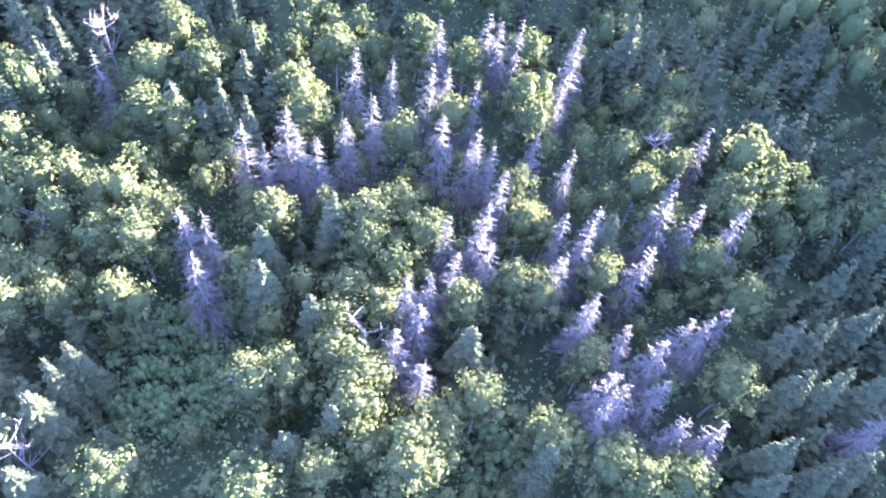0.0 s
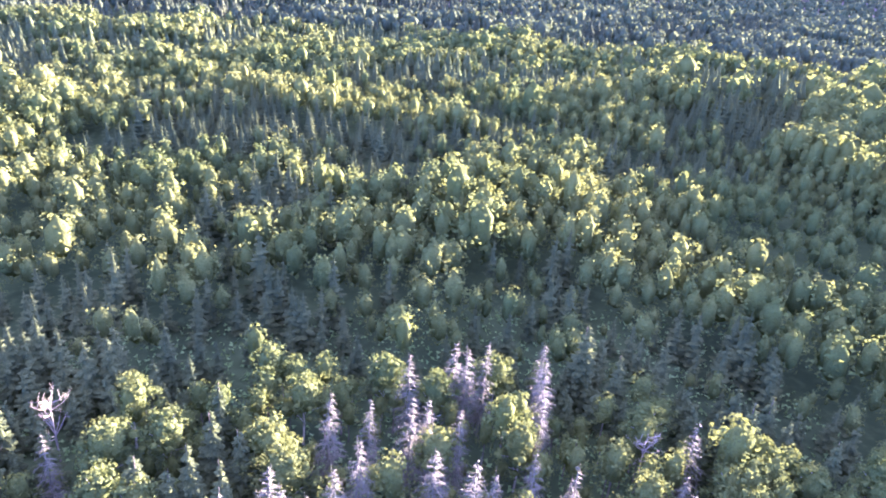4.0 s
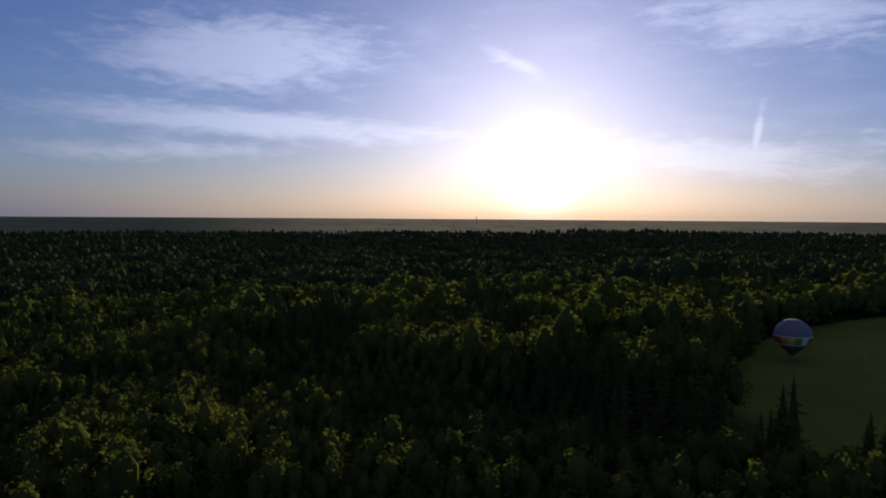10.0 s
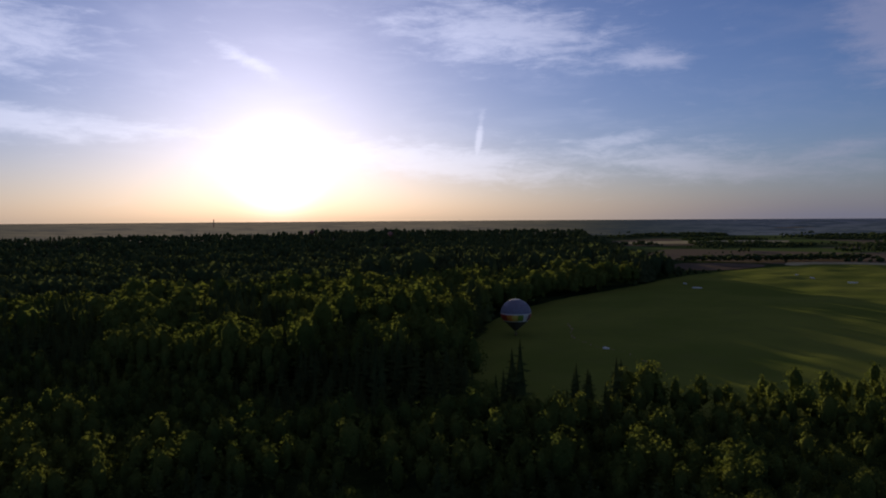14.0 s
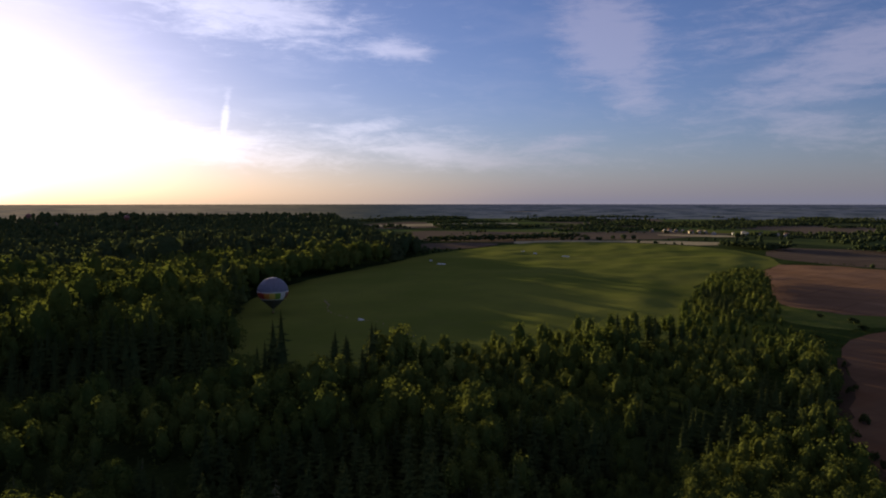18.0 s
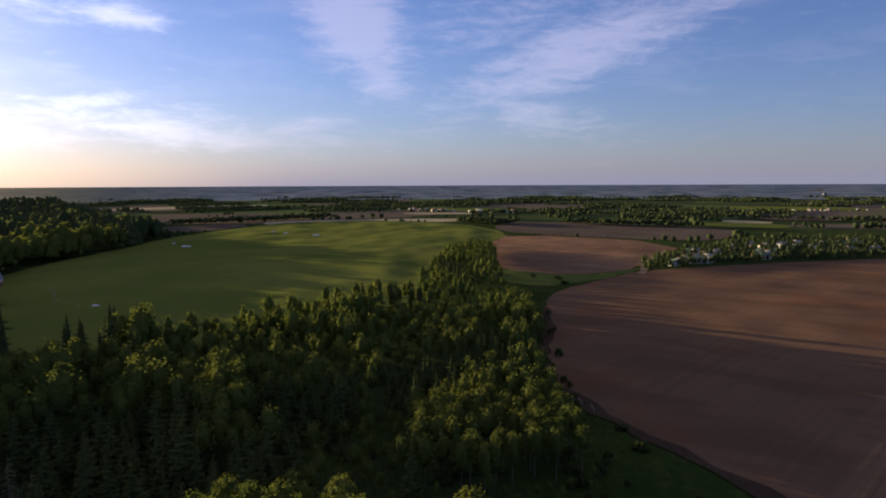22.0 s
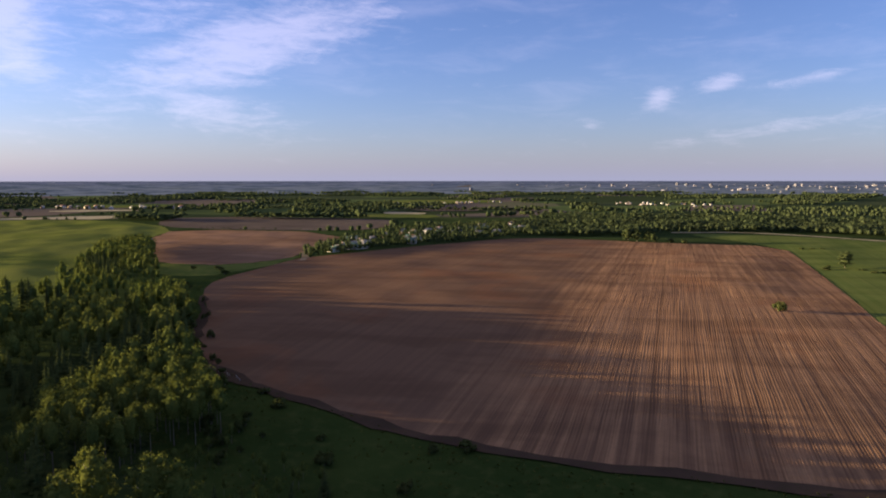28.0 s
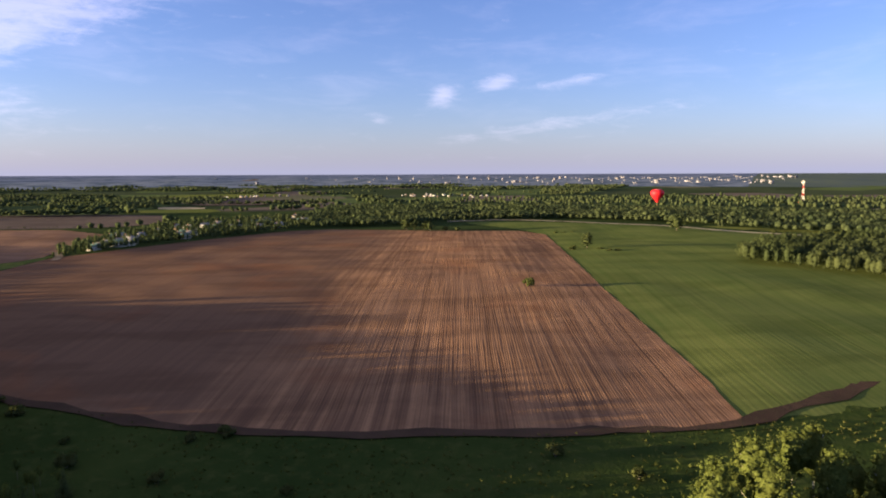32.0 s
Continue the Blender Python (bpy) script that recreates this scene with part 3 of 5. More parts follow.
def dome(rnd, c, r, sides=7, tall=1.0):
    """A rough closed lump inside a crown, so that it is not see-through."""
    a = np.linspace(0, 2 * math.pi, sides, endpoint=False) + rnd.uniform(0, 6)
    P = [c + (0, 0, r * tall)]
    for z, k in ((0.45, 0.8), (-0.45, 0.8)):
        for t in a:
            P.append(c + r * np.array([math.cos(t) * k, math.sin(t) * k, z * tall]) * rnd.uniform(0.8, 1.15))
    P.append(c + (0, 0, -r * tall * 0.8))
    F, s = [], sides
    for j in range(s):
        k = (j + 1) % s
        F += [(0, 1 + j, 1 + k), (1 + j, 1 + s + j, 1 + s + k), (1 + j, 1 + s + k, 1 + k), (1 + s + j, 1 + 2 * s, 1 + s + k)]
    return np.array(P), np.array(F)


def ball():
    """A sphere of 20 triangles."""
    g = (1 + 5 ** 0.5) / 2
    V = np.array([(-1, g, 0), (1, g, 0), (-1, -g, 0), (1, -g, 0), (0, -1, g), (0, 1, g), (0, -1, -g), (0, 1, -g), (g, 0, -1), (g, 0, 1), (-g, 0, -1), (-g, 0, 1)])
    F = [(0, 11, 5), (0, 5, 1), (0, 1, 7), (0, 7, 10), (0, 10, 11), (1, 5, 9), (5, 11, 4), (11, 10, 2), (10, 7, 6), (7, 1, 8), (3, 9, 4), (3, 4, 2), (3, 2, 6), (3, 6, 8), (3, 8, 9), (4, 9, 5), (2, 4, 11), (6, 2, 10), (8, 6, 7), (9, 8, 1)]
    return V / np.linalg.norm(V, axis=1)[:, None], np.array(F)


BALL = ball()


def lump(rnd, c, r, uneven=0.2, flat=0.85):
    """A clump of foliage: an uneven rounded mass."""
    V, F = BALL
    a = rnd.uniform(0, 6.28)
    V = V * rnd.uniform(1 - uneven, 1 + uneven, (len(V), 1))
    V = np.column_stack([V[:, 0] * math.cos(a) - V[:, 1] * math.sin(a), V[:, 0] * math.sin(a) + V[:, 1] * math.cos(a), V[:, 2] * flat])
    return V * r + c, F


def birch_crown(seed, count, size, lobes=9, kind="tri", inner=6, low=0.30, loose=0.5, core=0.0, wide=0.185, crest=0.25):
    """A crown for a tree one metre high: rounded clumps of foliage with loose leaf sprays, filling a tall body."""
    rnd = np.random.RandomState(seed)
    parts, limbs = [], []
    mid, half = (0.97 + low) / 2, (0.97 - low) / 2
    puff = 0.275 / lobes ** 0.42
    for i in range(lobes):
        f = (i + 0.5) / lobes
        up = 1 - 1.8 * f
        a = 2.39996 * i + rnd.uniform(-0.4, 0.4)
        q = math.sqrt(max(0, 1 - up * up)) * rnd.uniform(0.55, 1.2)
        r = puff * rnd.uniform(0.62, 1.25)
        body = (1.0 if up < 0 else 1.0 - crest * up)
        c = np.array([math.cos(a) * q * wide * body, math.sin(a) * q * wide * body, mid + up * (half - r * 0.8)])
        limbs.append((c, r))
        if core:
            parts.append(lump(rnd, c, r * core))
        m = max(2, int(count / lobes * rnd.uniform(0.8, 1.2)))
        d = rnd.normal(0, 1, (m, 3))
        d[:, 2] = d[:, 2] * 0.9 + 0.3
        d /= np.linalg.norm(d, axis=1)[:, None]
        parts.append(cards(rnd, c + d * r * rnd.uniform(0.72, 1.15, (m, 1)), d, size, kind, loose))
    if inner:
        body = dome(rnd, np.zeros(3), 1.0, inner)
        parts.append((body[0] * (wide * 0.72, wide * 0.72, half * 0.86) + (0, 0, mid), body[1]))
    return join(parts), limbs[::max(1, lobes // 9)]


def spruce_crown(seed, whorls, arms, fringe=True, width=0.17):
    rnd = np.random.RandomState(seed)
    parts = []
    V, F = [], []
    for i in range(whorls):
        f = i / whorls
        z = 0.10 + 0.88 * f + rnd.uniform(-0.01, 0.01)
        L = width * (1 - f) ** 0.75 + 0.012
        for j in range(max(4, int(arms * (1 - 0.5 * f)))):
            a = 2 * math.pi * (j / arms) + i * 1.9 + rnd.uniform(-0.35, 0.35)
            l = L * rnd.uniform(0.75, 1.15)
            d = np.array([math.cos(a), math.sin(a), 0])
            s = np.array([-d[1], d[0], 0])
            w = l * 0.26 + 0.006
            root = np.array([0, 0, z])
            mid = root + d * l * 0.55 + np.array([0, 0, -l * 0.16])
            tip = root + d * l + np.array([0, 0, -l * 0.22])
            k = len(V)
            drop = np.array([0, 0, -w * 0.55])
            V += [root, mid + s * w + drop, mid, mid - s * w + drop, tip + s * w * 0.4 + drop * 0.6, tip, tip - s * w * 0.4 + drop * 0.6]
            F += [(k, k + 2, k + 1), (k, k + 3, k + 2), (k + 1, k + 2, k + 4), (k + 2, k + 5, k + 4), (k + 2, k + 3, k + 6), (k + 2, k + 6, k + 5)] if fringe else [(k, k + 5, k + 1), (k, k + 3, k + 5)]
    parts.append((np.array(V), np.array(F)))
    a = np.linspace(0, 2 * math.pi, 6, endpoint=False)
    cone = np.concatenate([np.column_stack([np.cos(a), np.sin(a), 0 * a]) * width * 0.45 + (0, 0, 0.14), [(0, 0, 1.0)]])
    parts.append((cone, np.array([(j, (j + 1) % 6, 6) for j in range(6)])))
    return join(parts)


def tiered(seed, tiers, sides, width):
    """A plain far spruce: ragged skirts one above another."""
    rnd = np.random.RandomState(seed)
    parts = []
    for i in range(tiers):
        f = i / tiers
        z0, z1 = 0.08 + 0.80 * f, min(1.0, 0.08 + 0.80 * f + 1.5 / tiers * (1 - 0.3 * f))
        a = np.linspace(0, 2 * math.pi, sides, endpoint=False) + rnd.uniform(0, 6)
        r = width * (1 - f) ** 0.8 * rnd.uniform(0.75, 1.2, sides)
        P = np.concatenate([np.column_stack([np.cos(a) * r, np.sin(a) * r, z0 + rnd.uniform(-0.02, 0.02, sides)]), [(0, 0, z1)]])
        parts.append((P, np.array([(j, (j + 1) % sides, sides) for j in range(sides)])))
    return join(parts)


def dead_crown(seed, whorls=22, arms=8, twigs=12):
    """Bare drooping boughs with hanging twigs."""
    rnd = np.random.RandomState(seed)
    parts, V, F = [], [], []
    for i in range(whorls):
        f = i / whorls
        z = 0.18 + 0.80 * f + rnd.uniform(-0.012, 0.012)
        L = 0.160 * (1 - f) ** 0.75 + 0.014
        for j in range(max(4, int(arms * (1 - 0.4 * f)))):
            a = rnd.uniform(0, 2 * math.pi)
            l = L * rnd.uniform(0.6, 1.15)
            d = np.array([math.cos(a), math.sin(a), 0])
            s = np.array([-d[1], d[0], 0])
            p = np.array([(0, 0, z), (0, 0, z) + d * l * 0.5 + (0, 0, -l * 0.22), (0, 0, z) + d * l * 0.85 + (0, 0, -l * 0.42), (0, 0, z) + d * l + (0, 0, -l * 0.36)])
            parts.append(tube(p, (0.0030, 0.0024, 0.0016, 0.0005), 3))
            for q in range(twigs):
                t = rnd.uniform(0.25, 1.0)
                o = np.array([0, 0, z]) + d * l * t + np.array([0, 0, -l * 0.45 * t])
                g = l * rnd.uniform(0.15, 0.42)
                e = o + d * g * 0.5 + s * g * rnd.choice((-1, 1)) * rnd.uniform(0.4, 1) + np.array([0, 0, -g * rnd.uniform(0.1, 0.8)])
                k = len(V)
                V += [o - d * 0.0018, o + d * 0.0018, e]
                F.append((k, k + 1, k + 2))
    parts.append((np.array(V), np.array(F)))
    return join(parts)


def lean_trunk(seed, top=0.95, r=0.011):
    rnd = np.random.RandomState(seed)
    zs = np.linspace(0, top, 6)
    P = np.column_stack([np.cumsum(rnd.normal(0, 0.004, 6)), np.cumsum(rnd.normal(0, 0.004, 6)), zs])
    P[0, :2] = 0
    return tube(P, r * (1.05 - 0.95 * zs / top), 6)


def trunk_with_limbs(seed, limbs):
    parts = [lean_trunk(seed, 0.9, 0.010)]
    for c, r in limbs:
        z0 = max(0.25, c[2] - 0.16)
        parts.append(tube([(0, 0, z0), (c[0] * 0.6, c[1] * 0.6, (z0 + c[2]) / 2 + 0.01), tuple(c)], (0.005, 0.0035, 0.0015), 4))
    return join(parts)


def part(name, mesh, parent, label=""):
    ob = new(name, mesh)
    ob.parent = parent
    if label:
        tagged(ob, label)
    return ob


def tree_thing(name, trunk, crown, mats, label, category, group):
    top = new(name)
    part("trunk", mesh_from("trunk", *trunk, [mats[0]]), top)
    part("crown", mesh_from("crown", *crown, [mats[1]], None, True), top)
    return tagged(top, label, category, group)


BIRCH_KINDS, SPRUCE_KINDS, DEAD_KINDS = [], [], []
for s in range(5):
    crown, limbs = birch_crown(100 + s, 1250, 0.0108, 24 + 3 * s, "quad", 7, (0.30, 0.42, 0.24, 0.36, 0.30)[s], 0.32, 0.5, (0.185, 0.20, 0.165, 0.19, 0.175)[s])
    BIRCH_KINDS.append((trunk_with_limbs(s, limbs), crown))
    SPRUCE_KINDS.append((lean_trunk(30 + s, 0.97, 0.012), spruce_crown(200 + s, 24, 10, True, 0.15 + 0.012 * s)))
    DEAD_KINDS.append((lean_trunk(60 + s, 1.0, 0.010), dead_crown(300 + s)))

STANDING = []  # x, y of trees that stand as things


def plant(kinds, spots, name, mats, label, category, group, h0, h1, seed, w0=0.9, w1=1.2):
    rnd = random.Random(seed)
    firsts = {}
    for x, y in spots:
        i = rnd.randrange(len(kinds))
        h = rnd.uniform(h0, h1)
        wide = rnd.uniform(w0, w1)
        m = pose(x, y, float(height(x, y)) - 0.1, rnd.uniform(-2, 2), rnd.uniform(-2, 2), rnd.uniform(0, 360)) 
        if i not in firsts:
            firsts[i] = tree_thing(name, *kinds[i], mats, label, category, group)
            ob = firsts[i]
            ob.matrix_basis = m
        else:
            ob = copy_thing(firsts[i], m)
        ob.scale = (h * wide, h * wide, h)
        STANDING.append((x, y))


DEAD_A = [(-8.8, 93.2), (-4.6, 81.5), (-8, 76.9), (-17.8, 77.2), (-14.9, 73.8), (-12.3, 72.9), (-23.3, 73.7), (-19.7, 71.7), (6.7, 79.3), (11.7, 76.8), (14.5, 74.8), (21.4, 78.1), (26.1, 73.9), (6.1, 103.3), (4.4, 91.2), (7.5, 91.6), (16.9, 105.1), (19.8, 104.8), (12, 89.4), (31, 105.3), (26.3, 90.9), (-28.2, 58.8), (-25.2, 58.1), (-25.1, 50.4), (7.3, 59.2), (12, 58.7), (14.1, 56.6), (15.1, 68.6), (8, 53.3), (4.9, 50), (3.7, 45.5), (1.6, 41.1), (4.9, 37), (24.9, 62.9), (29.9, 64.5), (27.5, 59.3), (22.1, 54.5), (40.3, 66.2), (44.7, 64.6), (35.4, 56.7), (50.5, 64.2), (43, 72.7), (50.2, 82.5), (27.4, 49.7), (25.6, 47.1), (39.1, 47.1), (41.1, 45.6), (35.1, 42.4)]
DEAD_B = [(30.2, 43.7), (27.1, 36.8), (33.5, 37.4), (28.9, 34.7), (40.4, 32.1), (36.2, 32.7), (26, 32.9), (-2.4, 93.2), (-49.3, 88.7), (45, 48.3), (63.4, 35.3), (14.4, 106.5), (12.5, 61.6), (29.7, 99.2), (23.3, 55.6), (2.2, 48.6)]
BIRCH_A = [(-46.1, 50.9), (-40.3, 57.7), (-35.6, 58.6), (-42.2, 48.1), (-52, 67.5), (-42.7, 66.4), (-42.3, 93.1), (-42.1, 106.5), (-34.2, 96.7), (-40.9, 83.7), (-36.1, 82), (-18.1, 93.4), (-15.2, 86.5), (-17.7, 64.1), (-3.5, 63.9), (0.9, 68.6), (-4, 59.8), (1.1, 56.5), (-1, 49.2), (-6.5, 47.1), (-5.3, 53.2), (-5.7, 42.3), (-15.5, 37.7), (-11.6, 38.8), (-2.4, 38.8), (-1.2, 30.7), (4.5, 31.4), (7, 33.3), (-7.1, 27.3), (10.4, 50.5), (19.1, 73.9), (19.9, 67.3), (20.9, 53.6), (17.2, 55.1), (27.1, 43.7), (46.1, 41.2), (53.9, 77.1), (55.7, 72.5), (47.8, 61.1), (41.5, 69.6), (40.1, 76.5), (12.2, 36.8), (21.4, 32.1), (27.9, 29.5), (36.9, 28.1), (-29.6, 25), (-13.8, 24.1), (30.9, 58.1)]
BIRCH_B = [(63, 82.4), (68.5, 75.4), (80.1, 74.4), (5.1, 62.2), (-13, 105.3), (1.9, 110.9), (8.6, 88.6), (11.1, 105.2), (23.8, 111), (23.1, 89.9), (47.7, 94), (-35.4, 49.6), (-50, 53), (4.3, 28), (31.1, 27.5), (-48.4, 46.6), (-3.4, 35.1), (51.7, 54.9)]
SPRUCE_A = [(-26.4, 100.4), (-22.1, 90.6), (-26.8, 93.2), (-29.2, 85), (-31.8, 82.8), (-35.7, 83.9), (-23.8, 80.8), (-16.7, 51.3), (-17.8, 57.5), (-9.1, 62.2), (11, 44), (-37.4, 38.7), (-38.9, 36.2), (-42.3, 29.8), (-39.4, 31.7), (-37.3, 22.9), (-10.7, 28.6), (-5, 32.4), (32.7, 64.4), (77.1, 68.2), (67.7, 59.4), (67.8, 51.3), (58.9, 40.1), (54.5, 40.9), (49.4, 31.3), (53.9, 28.9), (46.7, 27), (19.5, 29), (-9.5, 46.8), (74.4, 79.1), (65, 88.5), (70.6, 91), (43.3, 113.4), (47.6, 107.1), (66.2, 41), (59.9, 31), (54.8, 47.8), (59.6, 48), (-58.8, 91.1), (-61.6, 82.3), (-60, 99.2)]
SHRUB_A = [(-28.6, 51.9), (-31.5, 42.4), (-29.2, 39.2), (-23.8, 48.5), (-26.5, 54), (-27.4, 34.4), (-21.9, 38.3), (14.3, 34.3), (15.9, 37.6), (49.9, 66.3), (-25.2, 64.4), (-25.5, 44.8), (12, 31.1), (-0.5, 91.7), (-32, 37.2)]
plant(DEAD_KINDS, DEAD_A + DEAD_B, "dead_spruce", (M_DEADWOOD, M_DEADWOOD), "bare grey-violet dead spruce with drooping boughs", "tree", "dead spruces", 19, 22, 1)
plant(BIRCH_KINDS, BIRCH_A + BIRCH_B, "birch_tree", (M_BIRCHBARK, M_BIRCH), "leafy birch with pale trunk and sunlit top", "tree", "birches", 15, 17.5, 2, 1.1, 1.5)
plant(SPRUCE_KINDS, SPRUCE_A, "spruce_tree", (M_BARK, M_SPRUCE), "dark green spruce with drooping boughs", "tree", "spruces", 16.5, 20, 3)

plant(BIRCH_KINDS, [(-113, -112), (-118, -122), (-124, -131), (-130, -124), (-138, -131), (-143, -127), (-120, -114), (-128, -136)], "birch_tree", (M_BIRCHBARK, M_BIRCH), "tall sunlit birch at the wood's edge", "tree", "birches", 16.5, 20, 6, 0.9, 1.2)
plant(BIRCH_KINDS, [(30.1, 1.4), (40.9, -3.4), (33.5, -6.2), (28.4, -11.1), (31.1, -22.4), (23.7, -23.2), (14.6, -34.6), (15.1, -40.5), (7.4, -47.1), (4.2, -49.7)], "birch_tree", (M_BIRCHBARK, M_BIRCH), "tall birch with sunlit yellow-green top", "tree", "birches", 19, 22, 7, 0.85, 1.15)
BARE_A = [(-49.6, 61.6), (-40.7, 27.6), (44.6, 87.5), (-54, 104.3), (-2.4, 44.4), (-60.8, 96.6), (-55, 60.7)] + [(36.8, -18.0)]
BARE_KINDS = []
for sd in range(3):
    rb = np.random.RandomState(70 + sd)
    boughs = []
    for q in range(16):
        a, z, l = rb.uniform(0, 6.28), rb.uniform(0.35, 0.9), rb.uniform(0.12, 0.26)
        tip = np.array([math.cos(a) * l, math.sin(a) * l, z + l * rb.uniform(0.5, 1.1)])
        boughs.append(tube([(0, 0, z), tip * (0.55, 0.55, 0) + (0, 0, z + (tip[2] - z) * 0.4), tip], (0.0045, 0.003, 0.0008), 4))
        for w in range(4):
            o = np.array([0, 0, z]) + (tip - (0, 0, z)) * rb.uniform(0.4, 0.95)
            boughs.append(tube([o, o + rb.normal(0, 0.045, 3) + (0, 0, 0.04)], (0.0022, 0.0006), 3))
    BARE_KINDS.append((lean_trunk(80 + sd, 0.95, 0.011), join(boughs)))
plant(BARE_KINDS, BARE_A, "bare_tree", (M_PALEWOOD, M_PALEWOOD), "leafless dead tree with pale bleached branches", "tree", "bare trees", 12, 15, 4)


WOOD = [(-1500, -170), (-300, -165), (-200, -150), (-145, -140), (-122, -132), (-106, -104), (-70, -78), (-20, -66), (-4, -80), (14, -85), (36, -82), (62, -91), (95, -100), (126, -113), (150, -127), (188, -142), (250, -163), (300, -182), (400, -224), (470, -257), (495, -246), (445, -202), (400, -182), (335, -147), (262, -124), (246, -90), (237, -50), (228, -20), (217, 8), (209, 35), (200, 60), (206, 82), (314, 128), (400, 138), (478, 128), (600, 62), (735, 25), (900, 60), (1300, 150), (3000, 500), (3000, 3000), (-1500, 3000)]
SOUTH_WOOD = [(282, -545), (215, -600), (200, -690), (98, -765), (-30, -745), (-130, -680), (-250, -650), (-200, -700), (-500, -700), (-500, -1600), (100, -1500), (420, -1250), (500, -900), (380, -640)]
EAST_COPSE = [(-98, -436), (-135, -420), (-187, -397), (-330, -350), (-330, -560), (-200, -600), (-120, -520)]


def scatter(polys, spacing, d0, d1, seed, a0=-35, a1=205):
    """Jittered grid of spots in the woods, between two distances from the flight."""
    rnd = np.random.RandomState(seed)
    g = np.arange(-d1 - 130, d1 + 70, spacing)
    x, y = np.meshgrid(g, np.arange(-d1, d1, spacing))
    x, y = x.ravel() + rnd.uniform(-0.42, 0.42, x.size) * spacing, y.ravel() + rnd.uniform(-0.42, 0.42, x.size) * spacing
    d = np.hypot(np.maximum(0, np.maximum(x, -118 - x)), y)
    az = np.degrees(np.arctan2(x + 60, y))
    ok = (d >= d0) & (d < d1) & ((d < 45) | ((az > a0) & (az < a1)) | (az < a1 - 360) | ((d < 190) & (az % 360 < 234) & (az % 360 > 180)))
    k = np.zeros(x.size, bool)
    for p in polys:
        k |= inside(p, x, y)
    return x[ok & k], y[ok & k]


def stand_noise(x, y, s=0.02, off=0.0):
    return np.array([noise.noise((float(a) * s + off, float(b) * s, 0.37)) for a, b in zip(x, y)])


def forest(name, kinds, x, y, h, mats, label, seed, w0=0.95, w1=1.5):
    """One joined stretch of wood: each spot takes one of the given crowns, turned and scaled."""
    rnd = np.random.RandomState(seed)
    pick = rnd.randint(0, len(kinds), x.size)
    turn, wide = rnd.uniform(0, 2 * math.pi, x.size), rnd.uniform(w0, w1, x.size)
    z = height(x, y) + np.where(np.hypot(x + 60, y) > 2330, far_rise(x, y), 0.0)
    vs, fs, ms, k = [], [], [], 0
    for i, (v, f, mi) in enumerate(kinds):
        s = np.where(pick == i)[0]
        if not len(s):
            continue
        c, q = np.cos(turn[s])[:, None], np.sin(turn[s])[:, None]
        w = (h[s] * wide[s])[:, None]
        P = np.stack([(v[None, :, 0] * c - v[None, :, 1] * q) * w + x[s][:, None], (v[None, :, 0] * q + v[None, :, 1] * c) * w + y[s][:, None], v[None, :, 2] * h[s][:, None] + z[s][:, None]], -1)
        vs.append(P.reshape(-1, 3))
        fs.append((f[None] + (np.arange(len(s)) * len(v))[:, None, None] + k).reshape(-1, 3))
        ms.append(np.tile(mi, len(s)))
        k += len(s) * len(v)
    return tagged(new(name, mesh_from(name, np.concatenate(vs), np.concatenate(fs), mats, np.concatenate(ms), True)), label, "trees", kind="stuff")


def with_mats(*pairs):
    v, f = join([p for p, _ in pairs])
    return v, f, np.concatenate([np.full(len(p[1]), m) for p, m in pairs])


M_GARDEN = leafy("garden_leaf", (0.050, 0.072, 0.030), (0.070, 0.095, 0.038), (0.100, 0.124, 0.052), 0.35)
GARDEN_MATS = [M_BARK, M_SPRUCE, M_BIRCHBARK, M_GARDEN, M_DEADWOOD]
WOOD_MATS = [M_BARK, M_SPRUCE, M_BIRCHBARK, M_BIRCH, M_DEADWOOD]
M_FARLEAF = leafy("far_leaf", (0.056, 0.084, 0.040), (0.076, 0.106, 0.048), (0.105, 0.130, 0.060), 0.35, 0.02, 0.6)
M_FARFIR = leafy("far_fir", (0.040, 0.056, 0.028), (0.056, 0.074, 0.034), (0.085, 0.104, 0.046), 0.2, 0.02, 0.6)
FAR_MATS = [M_BARK, M_FARFIR, M_BIRCHBARK, M_FARLEAF, M_DEADWOOD]


